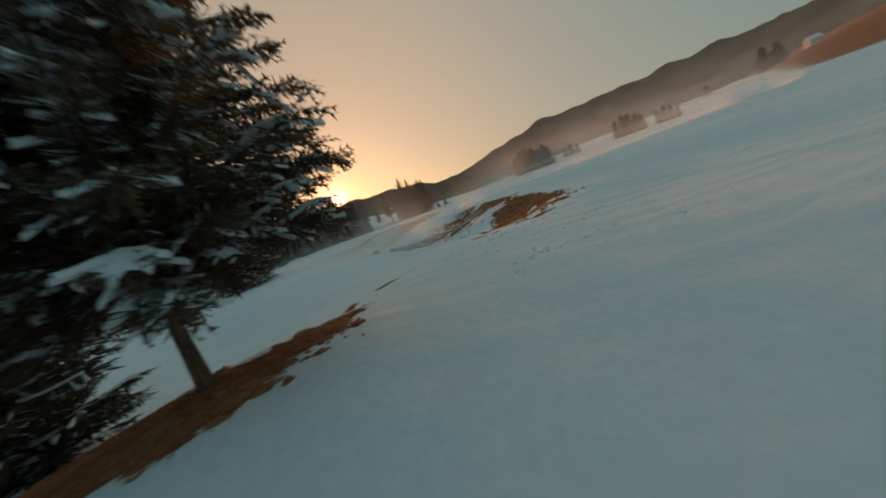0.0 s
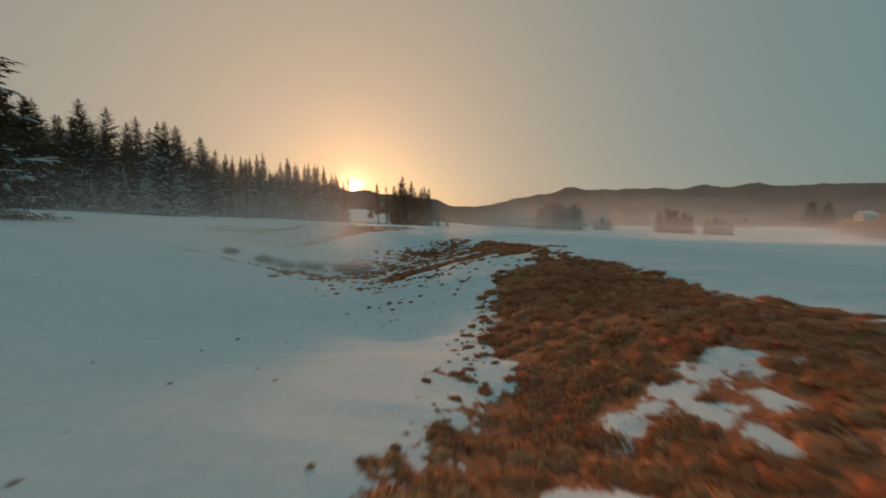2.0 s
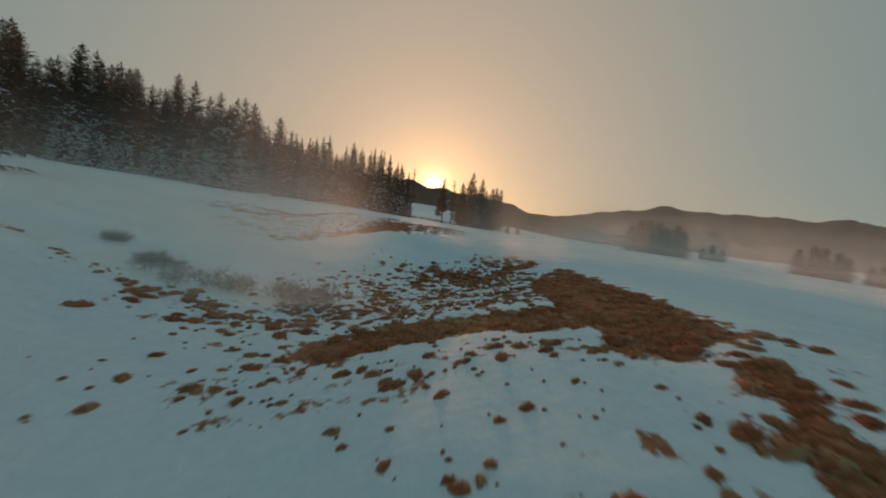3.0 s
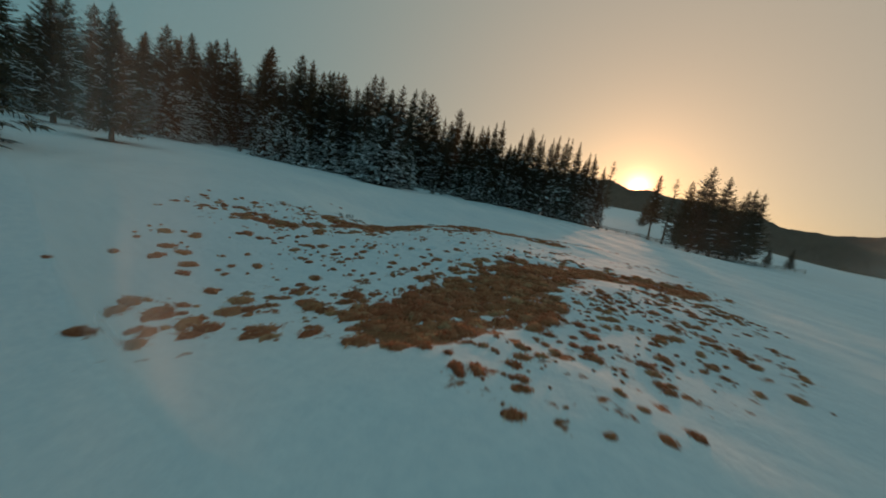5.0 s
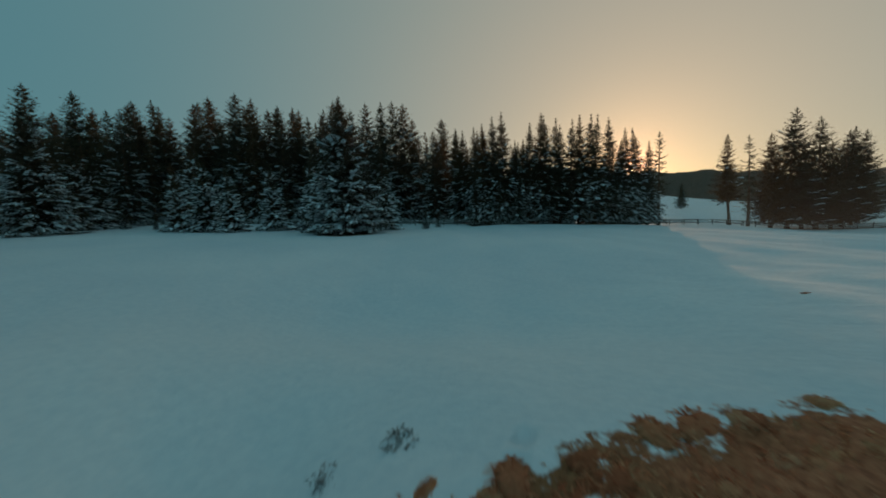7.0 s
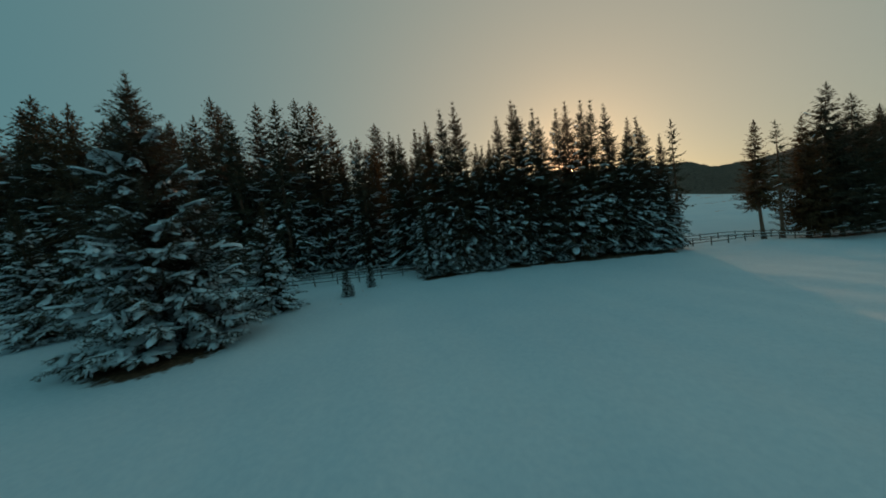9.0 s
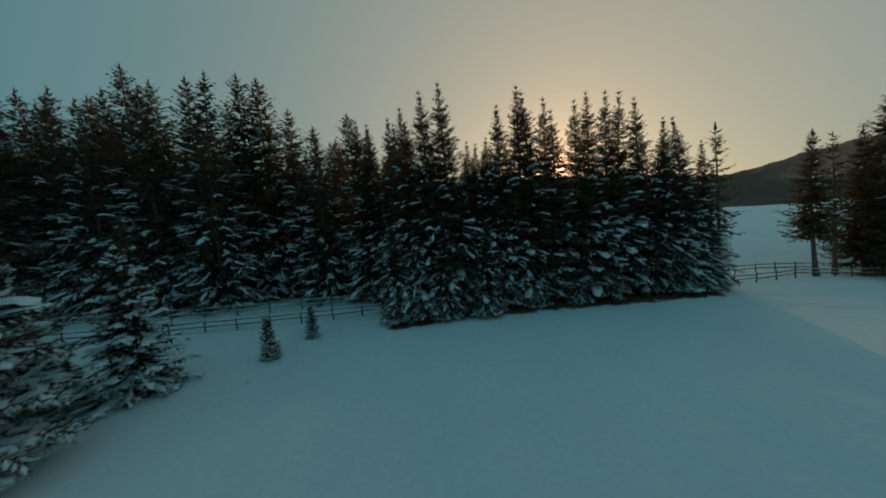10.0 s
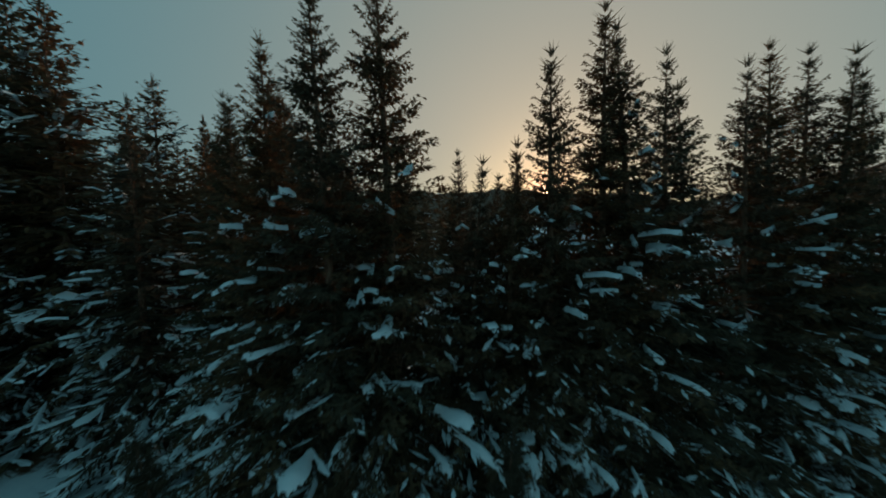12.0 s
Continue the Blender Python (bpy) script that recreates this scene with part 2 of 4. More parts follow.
# centre x, y, spread x, y, height
SWELLS = (
    (11, 47, 8, 7, -2.0), (13, 36, 5, 6, -1.7), (5, 79, 11, 5, -0.12), (-5, 91, 13, 8, -1.06), (-11, 24, 9, 12, -2.52), (-4, 8, 5, 6, 0.99),
    (20, 46, 6, 6, -0.05), (-30, 75, 25, 20, -0.17), (-80, 110, 45, 50, 1.09), (30, 190, 70, 40, -0.12), (3, 62, 8, 7, -0.94), (12, 70, 7, 6, 0.22),
    (16, 54, 6, 5, -1.34), (17, 29, 6, 6, -0.78), (5, 36, 7, 8, -2.51), (18, 15, 12, 9, -0.57), (-25, 115, 18, 14, -0.22), (40, 150, 35, 25, -2.03),
    # the deep hollow west of the path, the rim and shoulder beyond it, and the dip behind
    (4, 55, 8, 9, -1.36), (-1.5, 76, 3.5, 3.5, -1.27), (0, 85, 6, 4, -0.95), (6, 75, 3.5, 4.5, 0.19), (-1, 67, 5, 5, -0.32), (2.2, 71.5, 2.5, 2.5, -0.3),
    (1.5, 78, 2.2, 2.2, 0.02), (17, 24.5, 3.5, 4, 0.37), (12.8, 27.5, 3, 3.5, -0.63), (8, 64.5, 4.5, 4, -0.21), (7, 82.5, 5, 3, 0.31), (17, 54, 5, 4, -0.17),
    (23, 44, 4, 5, 0.16), (12, 90, 5, 6, 0.19), (9, 23.5, 3, 3.5, -0.53), (18.5, 29, 2.5, 3, 0.46), (4.5, 79.5, 2.5, 2, 0.12), (-7, 83, 5, 5, -1.16),
    (11.5, 61.0, 5, 2.6, 0.4),
    # the bank on which the row of spruces stands
    (-12, 129, 9, 6, 0.35), (3, 137, 9, 6, 0.3), (18, 147, 8, 7, 0.6),
)


def smooth(v):
    v = np.clip(v, 0.0, 1.0)
    return v * v * (3 - 2 * v)


def land(x, y):
    """Height of the snow-free ground."""
    x, y = np.asarray(x, float), np.asarray(y, float)
    cx, cy = np.clip(x, -120, 110), np.clip(y, -60, 190)
    z = LEVEL[0] + LEVEL[1] * cx / 100 + LEVEL[2] * cy / 100
    for a, b, c, d, k in SWELLS:
        z = z + k * np.exp(-((x - a) / c) ** 2 - ((y - b) / d) ** 2)
    # the pasture behind the fence climbs towards the wooded hill
    z = z + 0.048 * np.maximum(0, y - 175) * smooth((110 - x) / 75) * (y < 3000)
    # the open slope on the far east side, in the last sun
    s = np.clip(x * 0.55 - y * 0.83 - 16, 0, 260)
    z = z + 0.15 * s * smooth(s / 40) * smooth((x - 230) / 160)
    # valley floor in front of it
    z = z - 3.0 * smooth((x - 110) / 120) * smooth((420 - x) / 120)
    return z


def drift(x, y):
    """Drifts and small unevenness of the snow sheet."""
    near = np.exp(-((x - 8) / 70) ** 2 - ((y - 55) / 90) ** 2)
    z = near * (0.06 * np.sin(x * 0.55 + 1.3 * np.sin(y * 0.21)) * np.sin(y * 0.43 + 0.8 * np.sin(x * 0.37)) + 0.035 * np.sin(x * 1.9 + y * 0.8 + np.sin(y * 1.3)) * np.sin(y * 1.55 - x * 0.5))
    # long wind drifts on the upper pasture
    far = smooth((y - 78) / 14) * smooth((132 - y) / 14) * smooth((x + 24) / 10) * smooth((60 - x) / 20)
    return z + far * (0.10 * np.sin(0.62 * (x * 0.9 + y * 0.42) + 1.3 * np.sin(y * 0.06)) + 0.05 * np.sin(1.7 * (x * 0.86 + y * 0.5) + 2.0 * np.sin(y * 0.11)))


def line_dist(x, y, ax, ay, bx, by):
    t = np.clip(((x - ax) * (bx - ax) + (y - ay) * (by - ay)) / ((bx - ax) ** 2 + (by - ay) ** 2), 0, 1)
    return np.hypot(x - ax - t * (bx - ax), y - ay - t * (by - ay))


# strips where the snow has gone: from x, y to x, y, half width
BARE = (
    # under the first spruce
    (-9.0, 7.9, -4.0, 7.5, 1.7), (-4.0, 7.6, -2.0, 10.0, 1.2), (-2.0, 10.2, -1.4, 12.6, 0.6), (-1.4, 12.6, -1.2, 15.4, 0.05), (0.3, 17.3, 2.2, 18.4, 0.1),
    # the first bank
    (10.5, 26.4, 12.6, 28.4, 0.7), (11.4, 26.3, 14.4, 27.1, 0.4), (12.9, 28.6, 14.4, 30.2, 0.9), (14.2, 27.4, 18.0, 27.2, 0.7), (17.9, 27.0, 17.4, 25.4, 0.3),
    (17.6, 28.4, 19.4, 29.4, 1.0), (13.9, 29.6, 17.0, 30.0, 1.1), (13.0, 27.3, 14.6, 26.4, 0.6), (15.4, 26.8, 17.8, 26.9, 0.55), (15.8, 31.6, 18.2, 36.6, 2.2), (18.6, 30.6, 19.6, 36.4, 1.6), (18.6, 37.4, 20.4, 41.0, 0.35),
    (13.0, 23.7, 15.0, 24.3, 0.75), (14.8, 24.0, 15.2, 22.2, 0.5), (12.0, 23.2, 13.0, 23.6, 0.3), (11.7, 20.4, 13.0, 20.7, 0.3),
    # the rim of the hollow
    (12.4, 44.2, 14.2, 45.3, 0.75), (14.2, 45.3, 17.6, 45.4, 0.9), (17.6, 45.2, 19.4, 45.6, 1.2), (20.6, 44.0, 21.4, 51.5, 1.65), (19.4, 42.4, 20.6, 44.0, 0.8), (22.2, 52.4, 22.2, 54.0, 0.6),
    (15.2, 56.0, 18.0, 54.4, 0.5), (18.0, 54.5, 21.3, 56.4, 0.4),
    # the open slope
    (9.8, 63.8, 11.4, 68.4, 1.2), (10.4, 62.8, 12.0, 66.0, 1.1), (12.0, 65.0, 12.6, 66.6, 0.45), (10.6, 69.4, 13.2, 72.8, 0.95), (13.2, 72.4, 16.6, 74.8, 0.85), (16.4, 73.4, 17.4, 76.0, 0.5),
    # along the shoulder
    (-2.6, 66.7, -0.4, 68.0, 0.4), (-0.4, 68.1, 0.7, 70.4, 0.32), (-1.4, 70.7, 0.4, 71.0, 0.4), (0.2, 71.0, 2.2, 72.2, 0.65), (2.1, 72.6, 2.5, 74.0, 0.6), (1.2, 72.0, 1.6, 74.6, 1.15), (1.6, 74.8, 2.8, 76.4, 1.3), (3.2, 76.8, 4.8, 78.0, 1.1), (4.2, 77.9, 6.9, 80.4, 0.95),
    (7.0, 80.4, 9.4, 81.6, 0.25), (9.4, 82.0, 13.5, 86.0, 0.1), (8.5, 80.0, 10.2, 81.0, 0.5), (5.2, 74.2, 5.9, 75.6, 0.12),
)
# islands of snow left lying in them
LEFT_SNOW = [(12.3, 27.0, 12.9, 26.7, 0.28), (15.1, 28.2, 14.8, 26.9, 0.22), (15.8, 27.9, 15.6, 27.2, 0.2), (16.3, 28.1, 16.5, 27.9, 0.12), (13.0, 30.3, 13.4, 30.9, 0.4), (1.0, 73.2, 1.4, 73.6, 0.25)]
speck = random.Random(17)
for ax, ay, bx, by, w in BARE[5:]:
    for k in range(int((math.hypot(bx - ax, by - ay) + w) * w * (0.0 if ay < 60 else 1.9 if ay < 69 else 1.2 if ay < 74 else 0.5))):
        t, o, a = speck.uniform(0, 1), speck.uniform(-w, w), speck.uniform(0, 3.14)
        x, y, r = ax + (bx - ax) * t + o, ay + (by - ay) * t - o, speck.uniform(0.06, 0.18)
        LEFT_SNOW.append((x, y, x + r * math.cos(a), y + r * math.sin(a), r * 0.8))
# stretches where tufts stand through the snow: from x, y to x, y, half width, tufts a square metre, size
TUFTED = (
    (-6.5, 5.4, -1.6, 8.0, 0.8, 4.0, 0.6), (-1.6, 9.4, -0.9, 13.0, 0.5, 2.4, 0.5),
    (9.4, 25.0, 12.4, 30.5, 0.6, 2.4, 0.5), (12.6, 30.8, 15.2, 36.0, 0.7, 3.5, 0.5), (11.0, 22.4, 13.5, 25.2, 1.0, 2.4, 0.6), (13.5, 25.4, 17.0, 25.6, 0.5, 2.4, 0.5), (11.0, 21.0, 13.0, 22.0, 0.8, 1.6, 0.6),
    (8.1, 22.7, 9.1, 21.7, 0.4, 8.0, 0.6), (14.5, 22.5, 17.0, 23.2, 0.8, 1.6, 0.6), (16.0, 23.0, 18.5, 26.0, 0.6, 1.2, 0.5), (6.0, 30.0, 10.0, 42.0, 4.0, 0.15, 0.2),
    (11.5, 42.6, 18.5, 43.2, 1.2, 3.4, 0.6), (12.0, 38.5, 17.5, 41.0, 1.8, 1.3, 0.4), (8.5, 42.0, 11.5, 44.0, 1.0, 1.4, 0.5), (17.6, 38.8, 20.2, 39.9, 0.9, 3.2, 0.8), (20.0, 41.0, 22.0, 42.0, 0.7, 3.0, 0.8),
    (0.0, 48.1, 3.4, 47.1, 0.2, 5.0, 0.5), (3.4, 47.1, 8.0, 47.0, 0.3, 5.0, 0.6), (8.0, 46.9, 11.0, 46.0, 0.8, 3.0, 0.8), (7.0, 46.2, 10.0, 45.4, 1.2, 2.6, 0.85), (13.0, 49.0, 18.0, 53.0, 3.2, 6.0, 0.55), (14.5, 47.4, 18.6, 48.4, 1.1, 5.5, 0.5), (17.5, 48.5, 19.6, 52.5, 1.2, 5.5, 0.5),
    (15.0, 54.5, 19.5, 56.5, 1.6, 4.0, 0.8), (10.0, 50.0, 13.0, 54.0, 2.4, 1.6, 0.6), (10.5, 46.6, 13.0, 47.6, 0.8, 3.6, 0.7),
    (5.5, 60.5, 9.0, 63.5, 1.6, 2.2, 1.0), (6.5, 63.5, 9.5, 67.0, 1.6, 3.6, 0.72), (8.5, 66.5, 11.5, 70.0, 1.3, 3.4, 0.75), (13.0, 63.0, 16.5, 67.0, 1.8, 3.2, 0.55), (13.8, 67.0, 17.0, 71.0, 1.6, 3.4, 0.55), (13.0, 67.2, 15.2, 71.0, 1.0, 4.2, 0.5),
    (4.0, 66.0, 9.0, 70.0, 1.8, 1.4, 0.45), (-3.8, 67.4, -1.2, 70.6, 1.3, 2.6, 0.55), (0.0, 62.5, 5.0, 65.0, 2.0, 0.6, 0.9), (0.5, 65.6, 4.0, 68.0, 1.1, 1.3, 0.8), (-4.0, 66.0, 0.0, 68.5, 1.6, 1.6, 0.6), (0.0, 67.6, 2.2, 70.5, 1.0, 2.6, 0.8), (11.0, 73.0, 16.5, 75.5, 1.0, 2.6, 0.7), (15.5, 72.0, 18.0, 76.0, 1.4, 1.8, 0.7),
    (2.2, 71.0, 4.6, 73.6, 0.8, 3.2, 0.65), (3.6, 73.4, 5.8, 76.8, 0.9, 4.4, 0.65), (5.4, 73.6, 6.6, 76.0, 0.8, 2.6, 0.6), (-0.5, 72.4, 0.2, 76.0, 0.5, 2.6, 0.5), (5.5, 79.4, 9.0, 81.8, 0.7, 2.2, 0.55), (1.4, 77.0, 5.0, 79.6, 0.4, 2.0, 0.5),
    (-5.2, 74.8, -4.8, 75.2, 0.2, 4.0, 0.5), (9.2, 89.6, 10.0, 90.1, 0.12, 6.0, 0.5), (11.0, 77.0, 16.0, 80.5, 1.6, 1.0, 0.7), (5.0, 69.5, 9.0, 73.0, 2.0, 0.8, 0.4), (-2.9, 83.6, -2.5, 84.2, 0.1, 4.0, 0.45), (-24.5, 115.5, -21.0, 121.0, 2.0, 0.35, 0.3),
    # thin marks out in the far pasture
    (33.0, 218.0, 41.0, 221.0, 0.6, 0.5, 1.6), (27.0, 192.0, 35.0, 194.0, 0.6, 0.5, 1.4), (42.0, 250.0, 58.0, 254.0, 0.8, 0.4, 2.2), (30.0, 270.0, 60.0, 276.0, 1.0, 0.3, 2.4),
)


def bare_field(x, y):
    d = np.full(np.shape(x), -9.0)
    for ax, ay, bx, by, w in BARE:
        d = np.maximum(d, w - line_dist(x, y, ax, ay, bx, by))
    for ax, ay, bx, by, w in LEFT_SNOW:
        d = np.minimum(d, 1.6 * (line_dist(x, y, ax, ay, bx, by) - w))
    return d


def axis(stops, lo, hi, grow):
    v = [stops[0][0]]
    for a, b, step in stops:
        n = max(1, round((b - a) / step))
        v += [a + (b - a) * (k + 1) / n for k in range(n)]
    step = stops[-1][2]
    while v[-1] < hi:
        step *= grow
        v.append(v[-1] + step)
    step, head = stops[0][2], []
    x = v[0]
    while x > lo:
        step *= grow
        x -= step
        head.append(x)
    return np.array(head[::-1] + v)


def mesh_object(name, verts, faces, mat, parent=None, smooth_shade=False):
    me = bpy.data.meshes.new(name)
    verts = np.asarray(verts, np.float32)
    if isinstance(faces, np.ndarray):
        k = faces.shape[1]
        me.vertices.add(len(verts))
        me.vertices.foreach_set("co", verts.ravel())
        me.loops.add(faces.size)
        me.loops.foreach_set("vertex_index", faces.astype(np.int32).ravel())
        me.polygons.add(len(faces))
        me.polygons.foreach_set("loop_start", np.arange(0, faces.size, k, dtype=np.int32))
        me.update(calc_edges=True)
    else:
        me.from_pydata(verts.tolist(), [], faces)
        me.update()
    me.materials.append(mat)
    if smooth_shade:
        me.polygons.foreach_set("use_smooth", np.ones(len(me.polygons), bool))
    ob = new(name, me)
    if parent is not None:
        ob.parent = parent
    return ob


# footprints of walkers and game, as shallow dents: start x, y, heading in degrees, steps, stride
TRACKS = ((4.2, 16.6, 72, 17, 0.52), (4.6, 17.0, 75, 16, 0.5), (6.6, 17.7, 80, 11, 0.5), (3.0, 16.0, 50, 5, 0.5), (5.2, 16.1, 84, 7, 0.5), (4.0, 10.3, 84, 8, 0.6), (4.4, 13.4, 65, 8, 0.55), (5.4, 12.8, -5, 5, 0.5), (7.6, 12.8, 70, 8, 0.7), (5.8, 11.8, 170, 4, 0.4),
          (3.6, 72.2, 130, 6, 0.5), (4.4, 72.8, 140, 7, 0.5), (8.2, 68.5, 12, 12, 0.5))
PRINTS = []
rng = np.random.default_rng(5)
for px, py, heading, steps, stride in TRACKS:
    for k in range(steps):
        heading += rng.normal(0, 5)
        px += stride * rng.uniform(0.7, 1.3) * math.sin(radians(heading))
        py += stride * math.cos(radians(heading))
        side = 0.13 if k % 2 else -0.13
        PRINTS.append((px + side * math.cos(radians(heading)), py - side * math.sin(radians(heading)), rng.uniform(0.06, 0.1), rng.uniform(0.09, 0.2)))
for k in range(150):
    PRINTS.append((rng.uniform(3, 13), rng.uniform(8, 26), rng.uniform(0.04, 0.07), rng.uniform(0.05, 0.12)))
for k in range(120):
    PRINTS.append((rng.uniform(3, 12), rng.uniform(66, 79), rng.uniform(0.1, 0.2), rng.uniform(0.08, 0.15)))


def build_ground():
    xs = axis([(-14, -4, 0.25), (-4, 2, 0.14), (2, 14, 0.062), (14, 17, 0.13), (17, 30, 0.25)], -4200, 4200, 1.07)
    ys = axis([(-4, 5, 0.25), (5, 22, 0.062), (22, 26, 0.14), (26, 62, 0.25), (62, 84, 0.18), (84, 96, 0.3), (96, 150, 0.6)], -4200, 4200, 1.07)
    X, Y = np.meshgrid(xs, ys)
    Z = land(X, Y)
    B = bare_field(X, Y)
    # thin, broken snow round the tufts
    for ax, ay, bx, by, w, dens, size in TUFTED:
        if dens >= 1.5 and w >= 0.5 and ay > 18:
            B = np.maximum(B, np.minimum(0.6 * (1.15 * w - line_dist(X, Y, ax, ay, bx, by)) - 0.35, -0.42 + 0.05 * min(dens, 4.5)))
    # grass colour mixed over the east slope, also carrying the low sun's orange
    sunny = X * 0.55 - Y * 0.83 - 16
    B = np.maximum(B, np.where(X > 185, -1.2 + 1.6 * smooth((sunny + 6) / 36) * smooth((X - 190) / 80), -9.0))
    Z = Z + drift(X, Y)
    Z = Z - 0.10 * smooth((B + 0.25) / 0.5)
    Z = Z + 0.07 * np.random.default_rng(9).random(Z.shape) * smooth((B + 0.1) / 0.3)
    for px, py, r, depth in PRINTS:
        i0, i1 = np.searchsorted(xs, (px - 0.6, px + 0.6))
        j0, j1 = np.searchsorted(ys, (py - 0.6, py + 0.6))
        q = ((X[j0:j1, i0:i1] - px) ** 2 + (Y[j0:j1, i0:i1] - py) ** 2) / (r * r)
        Z[j0:j1, i0:i1] += depth * (0.08 * np.exp(-(np.sqrt(q) - 1.6) ** 2 * 3) - np.exp(-q * q * q))
        # deepest prints take grass colour, which also paints in their shade
        if depth > 0.17:
            B[j0:j1, i0:i1] = np.maximum(B[j0:j1, i0:i1], 0.55 - 1.1 * q)
    ny, nx = X.shape
    idx = np.arange(nx * ny).reshape(ny, nx)
    faces = np.stack([idx[:-1, :-1], idx[:-1, 1:], idx[1:, 1:], idx[1:, :-1]], -1).reshape(-1, 4)
    ob = mesh_object("ground", np.stack([X, Y, Z], -1).reshape(-1, 3), faces, GROUND, None, True)
    at = ob.data.attributes.new("bare", "FLOAT", "POINT")
    at.data.foreach_set("value", B.ravel().astype(np.float32))
    L = np.zeros_like(X)
    fy = FENCE_Y0 + (X - FENCE_X0) * FENCE_SLOPE
    L = np.maximum(L, 0.95 * smooth((Y - fy + 5.6) / 2.2) * smooth((fy + 3.0 - Y) / 1.0) * smooth((X + 19) / 1.5) * smooth((8 - X) / 1.5))
    L = np.maximum(L, smooth((Y - fy + 0.5) / 1.6) * smooth((fy + 2.5 - Y) / 1.0) * smooth((X - 23) / 2) * smooth((46 - X) / 2))
    L = np.maximum(L, 0.9 * smooth((Y - fy - 8) / 4) * smooth((-24 - X) / 4))
    for px, py, r in LITTER:
        L = np.maximum(L, smooth((r - np.hypot(X - px, Y - py)) / (0.5 * r)))
    at = ob.data.attributes.new("litter", "FLOAT", "POINT")
    at.data.foreach_set("value", L.ravel().astype(np.float32))
    return tagged(ob, "snow-covered pasture with bare patches of dead grass", "ground", kind="structure")


FENCE_X0, FENCE_Y0, FENCE_SLOPE = -22.4, 125.6, 0.53
LITTER = ((-4.3, 8.7, 1.3), (-26.0, 104.6, 4.6), (-34.5, 71.4, 2.0), (-18.2, 56.0, 2.6), (-26.5, 112.9, 0.9))
build_ground()


def build_ridge(name, label, mat, table, r0, r1, r2, foot, rough, field, az0, az1, step):
    """A range of hills round the pasture: table gives the skyline's bearing and height in degrees."""
    az = np.arange(az0, az1 + step / 2, step)
    el = np.interp(az, [t[0] for t in table], [t[1] for t in table])
    k = np.hanning(9)
    el = np.convolve(np.pad(el, 4, mode="edge"), k / k.sum(), "valid")
    rad = np.concatenate([np.linspace(r0, r1, 26), np.linspace(r1, r2, 7)[1:]])
    A, R = np.meshgrid(np.radians(az), rad)
    top = np.tan(np.radians(el)) * r1 - 1.0
    up = smooth((rad - r0) / (r1 - r0)) * (rad <= r1) + (rad > r1) * (1 - 0.6 * smooth((rad - r1) / (r2 - r1)))
    wob = 1 + 0.10 * np.sin(A * 23 + R * 0.009) * np.sin(A * 41 - R * 0.004)
    Z = foot + (top[None, :] - foot) * up[:, None] * np.where(R < r1 * 0.97, wob, 1.0)
    r_ = np.random.default_rng(3)
    Z = Z + rough * r_.random(Z.shape) * (up[:, None] > 0.15)
    X, Y = 9 + R * np.sin(A), 40 + R * np.cos(A)
    ny, nx = X.shape
    idx = np.arange(nx * ny).reshape(ny, nx)
    faces = np.stack([idx[:-1, :-1], idx[1:, :-1], idx[1:, 1:], idx[:-1, 1:]], -1).reshape(-1, 4)
    ob = mesh_object(name, np.stack([X, Y, Z], -1).reshape(-1, 3), faces, mat, None, True)
    F = np.zeros_like(X)
    for a, b, e0, e1, v in field:
        deg = np.degrees(A)
        F = np.maximum(F, v * smooth((deg - a) / 2) * smooth((b - deg) / 2) * smooth((up[:, None] - e0) / 0.04) * smooth((e1 - up[:, None]) / 0.04))
    at = ob.data.attributes.new("field", "FLOAT", "POINT")
    at.data.foreach_set("value", F.ravel().astype(np.float32))
    return tagged(ob, label, "hill", kind="structure")


NEAR_SKYLINE = ((-75, 4.0), (-40, 6.0), (-10, 6.0), (-5, 5.6), (-2, 5.1), (0, 4.9), (2, 4.85), (4, 4.8), (8, 4.6), (12, 4.0), (17, 2.7), (20, 2.4), (24, 2.0), (28, 1.7), (33, 1.0), (38, -0.2), (46, -1.5), (60, -2.0))
FAR_SKYLINE = ((-75, 3.0), (0, 2.0), (15, 2.3), (20, 2.75), (22.6, 3.1), (25.5, 3.7), (27.2, 4.4), (29.3, 4.15), (33.6, 5.15), (39, 5.3), (41, 4.9), (43, 5.3), (50, 4.9), (56, 4.8), (64, 4.6), (71, 4.3), (90, 4.4), (120, 3.2))
build_ridge("hill_near", "dark conifer-covered hill on the horizon", FAR_WOODS, NEAR_SKYLINE, 560, 1500, 2400, -6.0, 5.0, (), -75, 60, 0.3)
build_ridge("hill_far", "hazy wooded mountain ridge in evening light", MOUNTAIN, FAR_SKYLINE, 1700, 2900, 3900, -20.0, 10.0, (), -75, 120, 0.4)


